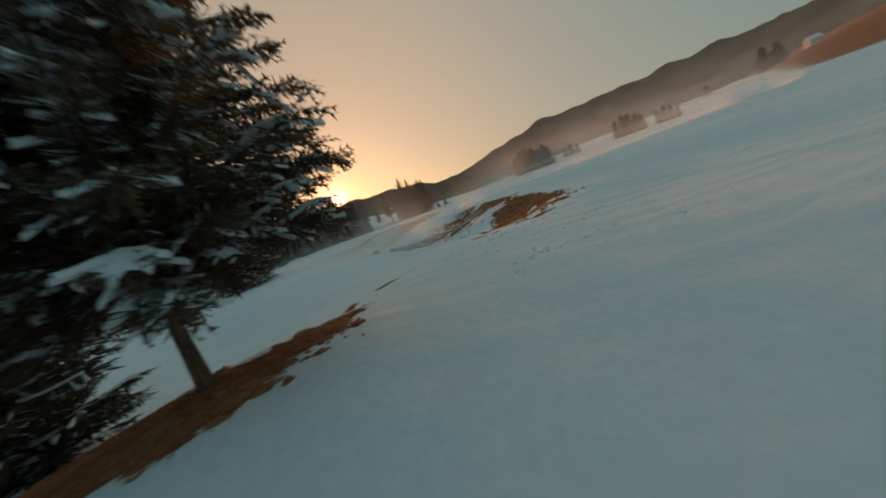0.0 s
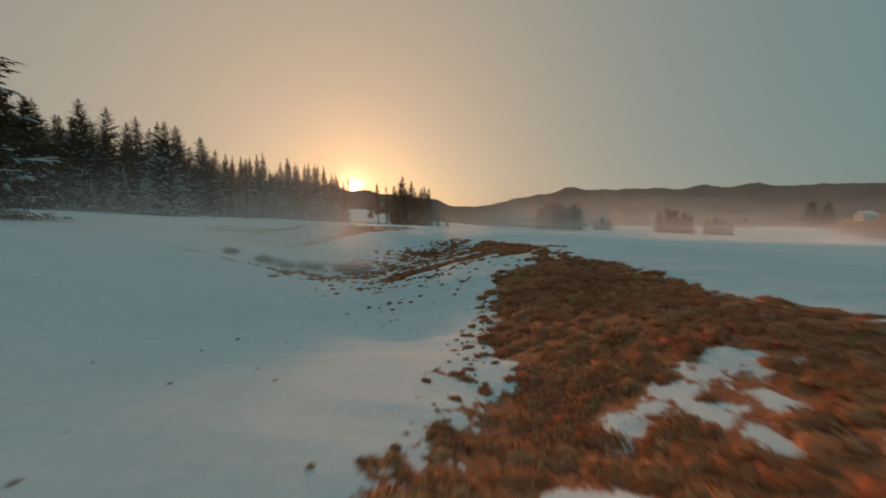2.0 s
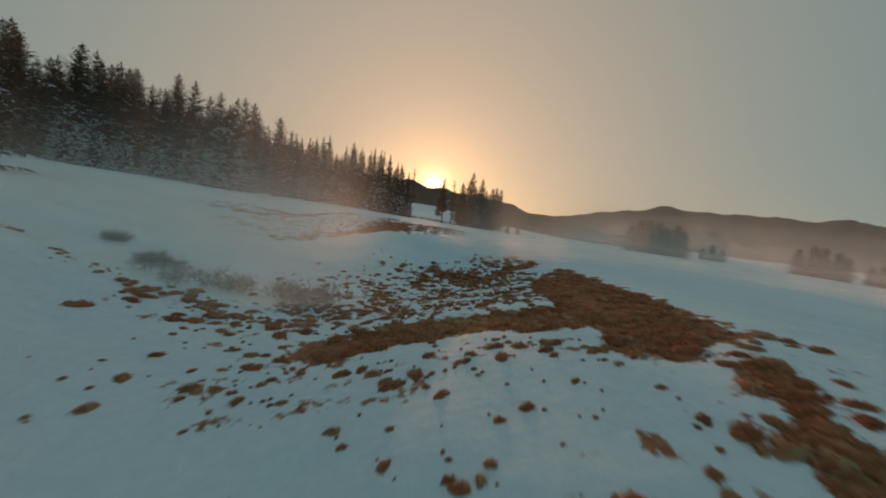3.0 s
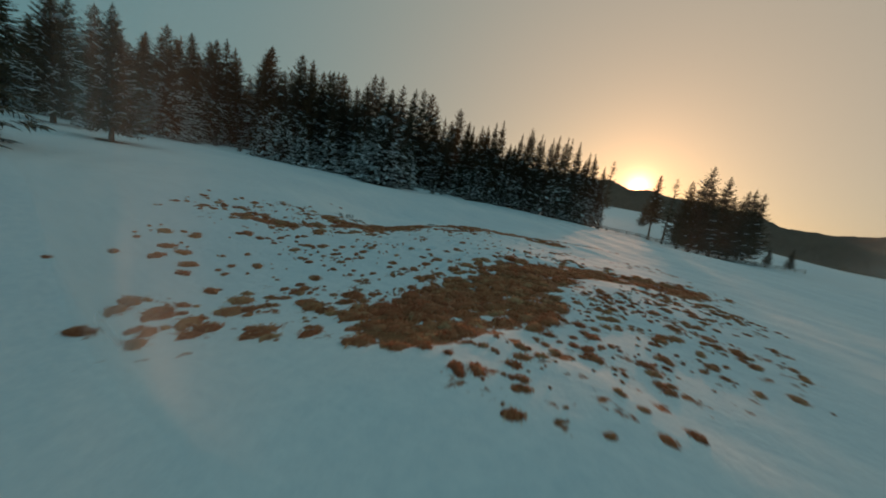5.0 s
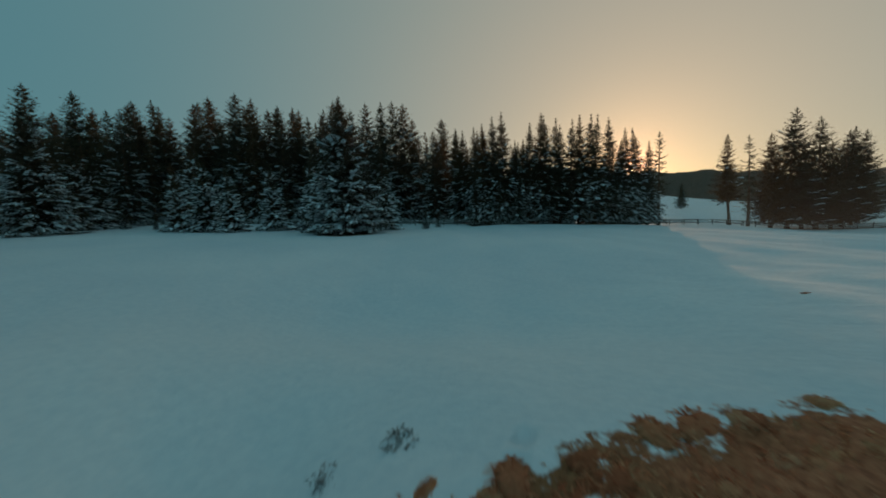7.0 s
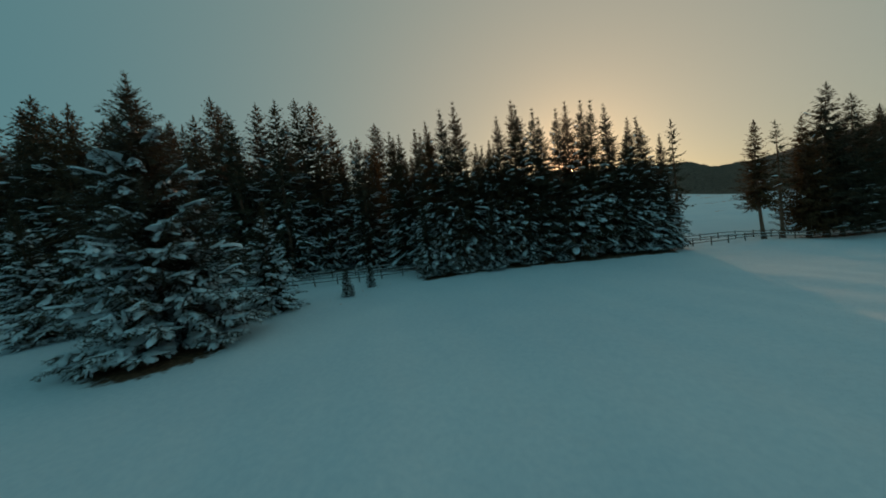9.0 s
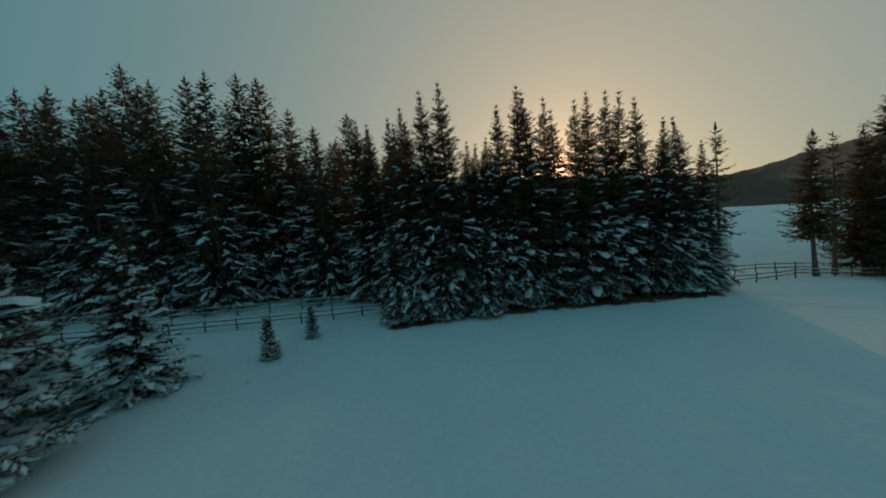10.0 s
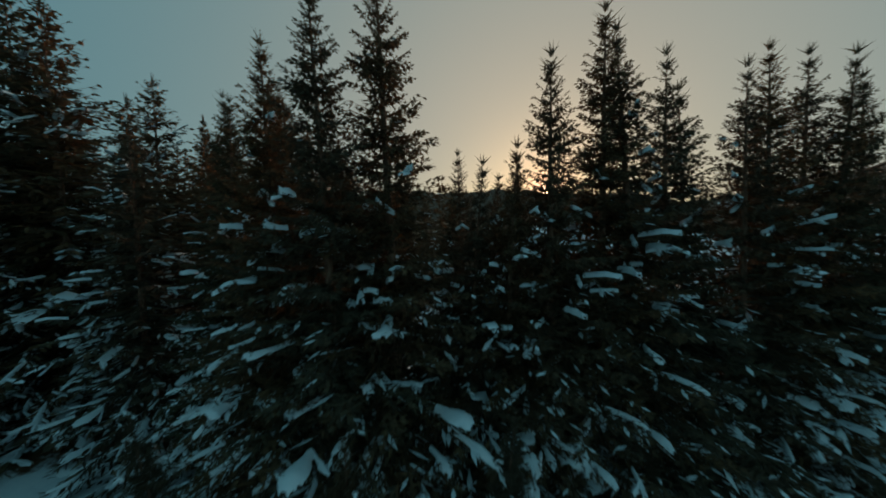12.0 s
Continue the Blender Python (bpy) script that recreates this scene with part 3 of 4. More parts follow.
# ==== spruces ====
def spruce_data(seed, h, r, base, step, per, twig, snow_amount, dust, lean=0.0, gap=1.0, taper=0.92, droop=0.38, load=1.0, frost=0.0, seg=5, curl=0.18, pads=1, fine=0, lit_tip=0, hold=1.3, floor=0.12, stem=1.0, close=0.3):
    """Trunk, needle sprays and snow of one spruce. base: clear stem; twig: spacing of side shoots; dust: how thickly frosted;
    curl: how far a bough's tip rises (sinks: minus); pads: clumps of snow a bough; fine: needle pairs along a shoot."""
    g = np.random.default_rng(seed)
    tv, tf = [], []
    sides, rings = 8, 9
    r0 = (0.011 * h + 0.05) * stem
    bend = g.normal(0, 0.02, 2)
    for k in range(rings):
        u = k / (rings - 1)
        rr = r0 * (1 - u) ** 0.85 + 0.012 + (0.5 * r0 if k == 0 else 0)
        for s in range(sides):
            a = 2 * math.pi * s / sides
            tv.append((rr * math.cos(a) * g.uniform(0.92, 1.08) + bend[0] * h * u * u + lean * h * u, rr * math.sin(a) * g.uniform(0.92, 1.08) + bend[1] * h * u * u, -0.25 + u * (h + 0.15)))
    for k in range(rings - 1):
        for s in range(sides):
            tf.append((k * sides + s, k * sides + (s + 1) % sides, (k + 1) * sides + (s + 1) % sides, (k + 1) * sides + s))
    quads, sprays, snow_v, snow_f, lit_tip_q = [], [], [], [], []
    up = np.array((0, 0, 1.0))

    def leaf(p, d, wvec, length, width):
        if fine:
            sprays.append((p, d, wvec, (length, width, 0.0)))
        else:
            mid = p + d * length * 0.45
            quads.append((p, mid + wvec * width, p + d * length, mid - wvec * width))

    def pad(path, across, wid, thick):
        """A tongue of snow along a path: narrow where it starts, broad and rounded at its end."""
        o, cols = len(snow_v), 5
        for i in range(seg):
            f = i / (seg - 1)
            c = path(f)
            ww = wid * (math.sin(math.pi * (0.08 + 0.74 * f * f + 0.12 * f)) ** 0.6) * g.uniform(0.55, 1.35)
            for j in range(cols):
                b_ = math.pi * j / (cols - 1)
                snow_v.append(c + across * (ww * math.cos(b_)) + up * (0.03 + thick * math.sin(b_) * g.uniform(0.75, 1.25) - 0.25 * thick * abs(math.cos(b_))))
        for i in range(seg - 1):
            for j in range(cols - 1):
                k = o + i * cols + j
                snow_f.append((k, k + 1, k + cols + 1, k + cols))

    z = base
    while z < h - 0.15:
        u = (z - base) / (h - base)
        n = max(4, round(per * (1 - 0.25 * u) * g.uniform(0.8, 1.2)))
        phase = g.uniform(0, 6.28)
        for k in range(n):
            if g.random() > gap:
                continue
            a = phase + 6.283 * k / n + g.normal(0, 0.25)
            L = (r * (1 - u) ** taper * min(1.0, 0.72 + 1.8 * u) + 0.06) * g.uniform(0.68, 1.15)
            rise = -droop + (droop + 0.85) * u ** 1.5 + g.normal(0, 0.09)
            laden = L > 0.45 and g.random() < snow_amount * min(1.0, 1.35 * (1.02 - u) ** hold)
            tip = (curl - (0.3 * g.random() if laden else 0.0)) * L * (1 - u)
            out = np.array((math.cos(a), math.sin(a), 0.0))
            side = np.array((-math.sin(a), math.cos(a), 0.0))
            start = np.array((bend[0] * h * (z / h) ** 2 + lean * z, bend[1] * h * (z / h) ** 2, z + g.uniform(-0.5, 0.5) * step))
            sag = 0.16 * (1 - u) * L

            def at(t):
                q = start + out * (L * t) + np.array((0, 0, rise * L * t - sag * math.sin(math.pi * min(1, t * 1.1)) + tip * t ** 3))
                q[2] = max(q[2], floor + 0.1 * t)
                return q

            m = max(5 if fine else 3, int(L / twig))
            # the branch itself, as a tapering ridge
            p0, p1 = at(0.0), at(0.55)
            w = 0.012 + 0.012 * L
            quads.append((p0 - up * w, p1 - up * w * 0.5, p1 + up * w * 0.5, p0 + up * w))
            p2 = at(1.0)
            quads.append((p1 - side * w, p2, p2 + up * 0.01, p1 + side * w))
            for j in range(m):
                t = (j + 0.3 + 0.6 * g.random()) / m
                t = 0.12 + 0.88 * t
                p = at(t)
                tl = min(0.85, (0.08 + 0.33 * L * (1 - 0.72 * t)) * g.uniform(0.6, 1.3) + 0.25 * twig)
                tl *= min(1.0, (0.3 if fine else 0.7) + 4.5 * (1 - u))
                fw = min(0.3 * tl, (0.022 + 0.03 * g.random() + 0.14 * twig))
                for sgn in (-1, 1):
                    d = out * g.uniform(0.55, 0.95) + side * sgn * g.uniform(0.4, 0.9) + up * g.uniform(-0.55, 0.05) * (1 - 0.8 * u)
                    d /= np.linalg.norm(d)
                    wv = np.cross(d, up) * g.uniform(0.6, 1.0) + up * g.uniform(-0.8, 0.8)
                    leaf(p, d, wv / np.linalg.norm(wv), tl, fw)
                    if dust + frost > 0 and g.random() < dust * (1 - u) ** (0.6 if hold < 1.4 else hold) + frost * math.exp(-z / (0.17 * h)):
                        q = p + up * 0.03
                        c_ = np.cross(d, up) * fw * (0.9 if hold < 1.4 or hold > 1.55 else 1.35)
                        snow_leaf.append((q + d * tl * 0.1, q + d * tl * 0.5 + c_, q + d * tl * 0.95, q + d * tl * 0.5 - c_))
                if g.random() < 0.75:
                    d = up * -1 + out * g.uniform(0.0, 0.5) + side * g.normal(0, 0.3)
                    d /= np.linalg.norm(d)
                    a2 = g.uniform(0, 3.14)
                    wv = out * math.cos(a2) + side * math.sin(a2)
                    leaf(p, d, wv, min(max(0.05, p[2]), tl * g.uniform(0.5, 0.95) * (1 - 0.6 * u)), fw)
                # added flecks near the top, their colour imitates sun-caught tips
                if lit_tip and u > 0.8 and g.random() < 0.2:
                    q = p + side * g.normal(0, 0.1)
                    lit_tip_q.append((q, q - up * 0.14 + side * lit_tip, q - up * 0.3, q - up * 0.14 - side * lit_tip))
            # inner, shaded shoots
            for j in range(3):
                t = g.uniform(0.02, 0.4)
                d = out * 0.7 + side * g.normal(0, 0.7) + up * g.uniform(-0.8, 0.2)
                d /= np.linalg.norm(d)
                a2 = g.uniform(0, 3.14)
                leaf(at(t), d, side * math.cos(a2) + up * math.sin(a2), min(0.8, 0.3 * L + 0.08), min(0.16, 0.05 * L + 0.02) + 0.05 * twig)
            # leading shoot
            leaf(at(0.86), (at(1.0) - at(0.8)) / (np.linalg.norm(at(1.0) - at(0.8)) + 1e-6), side, 0.1 + 0.12 * L, 0.03)
            if laden:
                t0 = g.uniform(0.35, 0.75)
                t1 = min(1.04, t0 + min(g.uniform(0.25, 0.55), 1.5 / L))
                big = 0.04 + 0.18 * g.random() ** 3
                pad(lambda f: at(t0 + (t1 - t0) * f), side, load * big * (0.6 + 0.35 * min(L, 4.5)), (0.5 + 0.5 * load) * g.uniform(0.05, 0.11))
                for j in range(pads - 1):
                    t2, sgn = g.uniform(0.3, 0.9), g.choice((-1, 1))
                    p = at(t2)
                    d = out * g.uniform(0.5, 0.9) + side * sgn * g.uniform(0.5, 1.0) - up * g.uniform(0.1, 0.7)
                    d /= np.linalg.norm(d)
                    ln = min(0.9, 0.1 + 0.3 * L * (1 - 0.6 * t2)) * g.uniform(0.7, 1.2)
                    c_ = np.cross(d, up)
                    pad(lambda f: p + d * (ln * f), c_ / (np.linalg.norm(c_) + 1e-6), load * g.uniform(0.05, 0.12), load * g.uniform(0.04, 0.09))
        z += step * g.uniform(0.8, 1.2) * (1.0 - close * u)
    # the leader
    top = np.array((bend[0] * h + lean * h, bend[1] * h, h - 0.4))
    for k in range(5):
        a = k * 1.257
        leaf(top, np.array((0.12 * math.cos(a), 0.12 * math.sin(a), 1.0)), np.array((-math.sin(a), math.cos(a), 0)), 0.035 * h + 0.3, 0.05)
        leaf(top, np.array((0.45 * math.cos(a + 0.6), 0.45 * math.sin(a + 0.6), 0.85)), np.array((-math.sin(a), math.cos(a), 0)), 0.3, 0.04)
    q = np.asarray(quads, np.float32)
    if fine:
        # each shoot becomes a feather of needle tufts
        S = np.asarray(sprays, np.float32)
        P, D, W, ln, wd = S[:, 0], S[:, 1], S[:, 2], S[:, 3, 0:1], S[:, 3, 1:2]
        tris = [np.concatenate([q[:, [0, 1, 2]], q[:, [0, 2, 3]]])]
        N = np.cross(D, W)
        for k in range(fine):
            f = (k + 0.15) / fine
            for sgn in (-1, 1):
                p = P + D * (ln * f)
                e = D * g.uniform(0.5, 0.9, ln.shape) + W * (sgn * g.uniform(0.5, 0.9, ln.shape)) + N * g.normal(0, 0.3, ln.shape)
                size = ln * (0.62 - 0.3 * f) * g.uniform(0.6, 1.1, ln.shape) * (1.6 / fine) ** 0.5
                tris.append(np.stack([p - D * (wd * 0.7), p + D * (wd * 0.7), p + e * size], 1))
        p = P + D * (ln * 0.5)
        tris.append(np.stack([p - W * (wd * 0.5), p + W * (wd * 0.5), P + D * ln], 1))
        q = np.concatenate(tris).astype(np.float32)
    return tv, tf, q, snow_v, snow_f, lit_tip_q


snow_leaf = []
KINDS = {}


def spruce_kind(key, mat=None, **kw):
    snow_leaf.clear()
    tv, tf, q, sv, sf, lit_q = spruce_data(**kw)
    tree = new("spruce", None)
    mesh_object("trunk", tv, tf, BARK, tree, True)
    corners = q.shape[1]
    needles = len(q)
    if lit_q:
        q = np.concatenate([q, np.asarray(lit_q, np.float32)])
    n = len(q)
    q = q.reshape(-1, 3)
    crown = mesh_object("crown", q, np.arange(len(q)).reshape(-1, corners), mat or NEEDLES, tree)
    if lit_q:
        crown.data.materials.append(LIT_TIPS)
        crown.data.polygons.foreach_set("material_index", (np.arange(n) >= needles).astype(np.int32))
    if sf or snow_leaf:
        allv, faces = list(sv), list(sf)
        for lf in snow_leaf:
            k = len(allv)
            allv += list(lf)
            faces.append((k, k + 1, k + 2, k + 3))
        s = mesh_object("snow_load", allv, np.asarray(faces), SNOW, tree, True)
        tagged(s, "clumps of snow on the boughs", kind="stuff")
    KINDS[key] = (tree, kw["h"])
    return tree


USED = set()


def plant(key, x, y, label, height=None, turn=None, group="", name="spruce"):
    tree, h = KINDS[key]
    s = (height or h) / h
    z = float(land(x, y)) - 0.05
    m = Matrix.LocRotScale((x, y, z), Euler((0, 0, turn if turn is not None else random.uniform(0, 6.28))), None)
    if key in USED:
        ob = copy_thing(tree, m)
    else:
        USED.add(key)
        ob = tree
        ob.matrix_basis = m
    ob.scale = (s, s, s)
    ob.name = name
    return tagged(ob, label, "tree", group)


random.seed(11)
spruce_kind("near", seed=1, h=17.0, r=5.0, base=3.3, step=0.3, per=11, twig=0.12, snow_amount=0.72, dust=0.42, frost=0.3, droop=0.26, load=0.95, hold=0.8, curl=0.08, pads=6, fine=4, taper=0.85, stem=0.52, seg=6, close=0.58)
spruce_kind("hero0", seed=1, h=17.0, r=5.0, base=2.6, step=0.34, per=9, twig=0.17, snow_amount=0.6, dust=0.05, frost=0.2, droop=0.3, load=1.3, pads=3, taper=0.92)
spruce_kind("heroN", seed=2, h=16.5, r=6.4, base=1.3, step=0.38, per=10, twig=0.18, snow_amount=1.0, dust=1.0, frost=0.9, taper=0.95, droop=0.3, load=2.2, curl=0.12, pads=5, fine=2, hold=2.1, floor=0.4, seg=6)
spruce_kind("heroM", seed=22, h=16.5, r=6.0, base=0.8, step=0.32, per=12, twig=0.15, snow_amount=0.5, dust=0.08, frost=0.1, taper=0.95, droop=0.32, load=1.1, curl=0.1, pads=3, hold=2.0, floor=0.3)
spruce_kind("laden", seed=23, h=17.0, r=6.0, base=0.6, step=0.4, per=9, twig=0.24, snow_amount=1.0, dust=0.4, frost=0.5, taper=0.9, droop=0.35, load=1.6, curl=0.0, pads=5, hold=1.8)
spruce_kind("broad", seed=19, h=19.0, r=6.9, base=0.9, step=0.42, per=9, twig=0.22, snow_amount=0.75, dust=0.06, frost=0.25, taper=0.95, droop=0.3, load=1.05, curl=0.05, pads=4, hold=1.6)
spruce_kind("row_a", seed=3, h=17.0, r=3.9, base=0.9, step=0.32, per=9, twig=0.17, snow_amount=0.85, dust=0.06, frost=0.8, gap=0.97, droop=0.62, load=1.3, curl=-0.1, pads=2, fine=2, taper=0.9, hold=2.2, close=0.25, seg=6, floor=0.45)
spruce_kind("row_b", seed=4, h=17.0, r=3.9, base=1.7, step=0.33, per=8, twig=0.17, snow_amount=0.65, dust=0.05, frost=0.8, gap=0.95, droop=0.42, load=1.3, curl=-0.1, pads=2, fine=2, taper=0.93, hold=2.2, close=0.25, seg=6, floor=0.45)
spruce_kind("row_c", seed=5, h=16.5, r=3.7, base=2.6, step=0.36, per=7, twig=0.18, snow_amount=0.4, dust=0.04, frost=0.45, gap=0.9, droop=0.36, load=1.4, curl=-0.05, pads=2, fine=2, taper=0.96, hold=2.2, close=0.25, seg=6, floor=0.45)
spruce_kind("snowy", seed=6, h=10.0, r=3.0, base=0.3, step=0.36, per=8, twig=0.22, snow_amount=0.95, dust=0.55, frost=0.6, load=1.5, curl=0.0, pads=4)
spruce_kind("forest_a", seed=7, h=24.0, r=6.5, base=0.8, step=0.75, per=9, twig=0.42, snow_amount=0.95, dust=0.12, frost=0.35, seg=4, load=1.5, taper=0.72, curl=-0.08, pads=3, lit_tip=0.07, hold=2.2)
spruce_kind("forest_b", seed=8, h=24.0, r=5.8, base=1.2, step=0.78, per=9, twig=0.42, snow_amount=0.9, dust=0.12, frost=0.35, seg=4, load=1.5, taper=0.76, curl=-0.08, pads=3, lit_tip=0.07, hold=2.2)
spruce_kind("forest_c", seed=9, h=24.0, r=7.0, base=0.6, step=0.78, per=9, twig=0.44, snow_amount=1.0, dust=0.12, frost=0.35, seg=4, load=1.5, taper=0.68, curl=-0.08, pads=3, lit_tip=0.07, hold=2.2)
spruce_kind("open_a", seed=10, h=17.0, r=4.8, base=2.2, step=0.45, per=8, twig=0.24, snow_amount=0.15, dust=0.0, taper=0.78)
spruce_kind("thin", seed=12, mat=BARE_TWIGS, h=15.0, r=1.9, base=5.0, step=0.55, per=5, twig=0.24, snow_amount=0.0, dust=0.0, gap=0.75, taper=0.6)
spruce_kind("lean", seed=13, h=14.0, r=2.6, base=4.6, step=0.36, per=8, twig=0.18, snow_amount=0.15, dust=0.0, lean=-0.09, gap=0.92, droop=0.4, taper=0.8)
spruce_kind("sapling", seed=14, h=3.0, r=0.75, base=0.12, step=0.16, per=8, twig=0.09, snow_amount=0.9, dust=0.95, frost=0.3, load=0.7, pads=2, taper=0.7)
spruce_kind("round", seed=16, h=11.0, r=4.4, base=0.8, step=0.5, per=9, twig=0.34, snow_amount=0.0, dust=0.0, taper=0.5)

plant("near", -4.3, 8.7, "tall spruce with snow on its boughs and a bare lower stem", 18.0, 0.3)
plant("heroM", -13.5, 13.5, "snowy spruce with low boughs at the edge of the pasture", 14.0, 0.9)
for x, y, h in ((-18.5, 15.5, 8.0), (-21.5, 19.5, 9.5), (-17.0, 20.0, 9.0)):
    plant("heroM", x, y, "low dark spruce at the edge of the pasture", h, group="spruces at the pasture's edge")
plant("heroN", -27.3, 106.1, "free-standing spruce heavily loaded with snow", 16.4, 1.0)
plant("snowy", -26.4, 113.0, "young snow-dusted spruce beside a larger one", 8.8, 0.2)
plant("broad", -18.2, 56.0, "broad spruce on the edge of the pasture", 22.0, 2.2)
plant("hero0", -34.7, 71.5, "spruce with a short bare stem on the snow", 13.2, 1.9)
plant("hero0", -51.0, 71.0, "spruce at the forest edge with a bare stem", 16.0, 4.0)
plant("laden", -61.0, 87.0, "broad snow-laden spruce at the forest edge", 15.6, 4.4)
for x, y, h in ((-39.4, 104.6, 9.5), (-41.5, 100.0, 8.5), (-45.5, 99.0, 10.0), (-36.0, 108.5, 10.5), (-49.5, 97.5, 9.0), (-52.0, 101.0, 12.0), (-33.5, 111.5, 8.0), (-66.0, 92.0, 11.0), (-71.0, 85.0, 10.0), (-77.0, 80.0, 12.0), (-57.0, 78.0, 9.0)):
    plant("snowy", x, y, "snow-covered young spruce in front of the forest", h, group="snowy spruces along the forest edge")
plant("sapling", -22.8, 117.9, "knee-high snowy spruce sapling standing in the snow", 2.6, 0.5, "saplings by the fence", "spruce_sapling")
plant("sapling", -22.6, 121.4, "knee-high snowy spruce sapling near the fence", 2.3, 2.5, "saplings by the fence", "spruce_sapling")
for x, y, h in ((-62.5, 95.8, 2.6), (-57.0, 97.5, 1.8), (-31.0, 112.5, 1.6)):
    plant("sapling", x, y, "small snowy spruce at the foot of the forest", h, None, "saplings by the fence", "spruce_sapling")
# the planted row along the fence
ROW = ((-16.7, 127.6, 16.3, "row_a"), (-15.3, 127.9, 17.0, "row_b"), (-14.2, 129.0, 17.7, "row_b"), (-12.6, 129.6, 13.0, "row_a"), (-11.6, 130.2, 13.3, "row_a"), (-10.3, 130.6, 15.9, "row_b"),
       (-8.8, 131.9, 17.6, "row_b"), (-7.7, 132.2, 17.2, "row_c"), (-6.8, 133.0, 16.9, "row_c"), (-5.9, 133.6, 16.0, "row_c"), (-4.4, 133.8, 16.6, "row_c"), (-3.2, 134.9, 17.4, "row_b"),
       (-1.9, 135.8, 17.5, "row_c"), (-1.0, 136.0, 17.2, "row_c"), (1.2, 137.8, 17.1, "row_b"), (2.4, 138.0, 13.5, "row_a"), (3.5, 138.5, 15.4, "row_b"), (5.3, 140.0, 15.6, "row_a"), (6.7, 140.7, 13.5, "row_b"), (-11.2, 132.8, 13.4, "row_b"), (-12.4, 132.2, 13.0, "row_a"), (-9.8, 133.6, 13.4, "row_b"), (-13.5, 133.6, 14.2, "row_b"), (-13.3, 131.2, 12.4, "row_a"), (-6.2, 135.4, 11.5, "row_a"), (-1.4, 138.0, 11.5, "row_a"), (2.2, 140.0, 11.0, "row_a"),
       (-17.6, 125.4, 8.0, "row_a"), (-14.2, 126.4, 7.5, "row_a"), (-11.4, 127.6, 7.5, "row_a"), (-7.9, 130.4, 6.0, "row_a"), (-4.6, 132.4, 5.5, "row_a"))
for x, y, h in ((-19.0, 130.4, 15.8), (-20.8, 132.2, 17.0), (-22.8, 131.6, 16.6), (-24.8, 133.6, 17.6), (-19.8, 135.0, 16.8)):
    plant("row_b", x, y, "slender dark spruce between the row and the forest", h, group="row of spruces")
for x, y, h, key in ROW:
    plant(key, x, y, "slender spruce in a dense row along the fence", h, group="row of spruces")
plant("thin", 8.3, 141.4, "thin half-dead spruce with a bare stem", 15.2, 0.0)
plant("lean", 18.8, 147.8, "leaning spruce with a bare lower stem beside the fence", 14.6, 0.0)
plant("thin", 21.8, 150.5, "thin half-dead spruce beside the fence", 15.0, 2.0)
for x, y, h in ((25.0, 151.8, 15.5), (27.6, 153.6, 19.6), (29.6, 154.4, 15.0), (31.9, 156.0, 18.4), (34.2, 157.5, 14.5), (36.4, 160.0, 16.2), (38.8, 163.5, 17.0), (40.5, 165.5, 16.5)):
    plant("open_a", x, y, "dark spruce in a clump along the fence", h, group="spruce clump by the fence")
plant("open_a", 45.0, 165.0, "small dark spruce standing alone on the snow", 4.6)
plant("open_a", 49.6, 166.8, "small dark spruce standing alone on the snow", 5.0)
plant("open_a", 18.5, 208.0, "lone spruce out in the far pasture", 8.5)
for k, h in ((-7.5, 9.5), (-4.6, 11.5), (-1.8, 12.0), (1.0, 11.4), (4.0, 9.6), (6.6, 11.0), (8.6, 9.2)):
    plant("round", 96.8 + 0.81 * k, 155.0 - 0.58 * k, "dark conifer in a clump on the open pasture", h, group="conifers on the pasture")
for x, y, h in ((146, 149, 9.0), (149, 147, 11.0), (152, 146, 10.5), (154.5, 144, 9.5), (157, 143, 8.0), (131, 173, 5.0), (134, 171.5, 6.5), (137, 170, 5.5), (176, 150, 7.0), (179, 148.5, 8.5), (182, 147, 7.5), (185, 145.5, 6.0), (118, 191, 6.0), (120.5, 190, 7.0), (123, 188.5, 5.5)):
    plant("round", x, y, "dark conifer far out on the pasture", h, group="far conifers on the pasture")
for x, y, h in ((486, 262, 22.0), (478, 270, 26.0), (470, 266, 19.0), (520, 285, 16.0), (528, 280, 15.0), (430, 300, 12.0), (560, 205, 12.0), (580, 190, 11.0)):
    plant("round", x, y, "broad conifer on the sunlit slope by the house", h, group="trees by the house")
# the forest behind the fence
random.seed(4)
spots = []
for x, y, h in ((-38.5, 132.2, 24.2), (-36.5, 132.8, 23.4), (-44.1, 130.3, 24.2), (-48.1, 126.8, 24.8), (-61.6, 126.3, 25.0), (-59.2, 136.1, 28.4), (-87.3, 122.5, 30.0), (-68.9, 133.5, 27.0), (-94.0, 114.0, 28.0), (-93.6, 125.6, 31.0), (-34.0, 134.7, 17.5), (-32.5, 139.3, 17.5), (-33.0, 148.4, 21.0), (-37.6, 151.7, 25.0), (-76.0, 139.0, 29.0)):
    spots.append((x, y))
    plant(random.choice(("forest_a", "forest_b", "forest_c")), x, y, "tall dark spruce in the forest", h, group="forest spruces")
DEEP = []
tries = 0
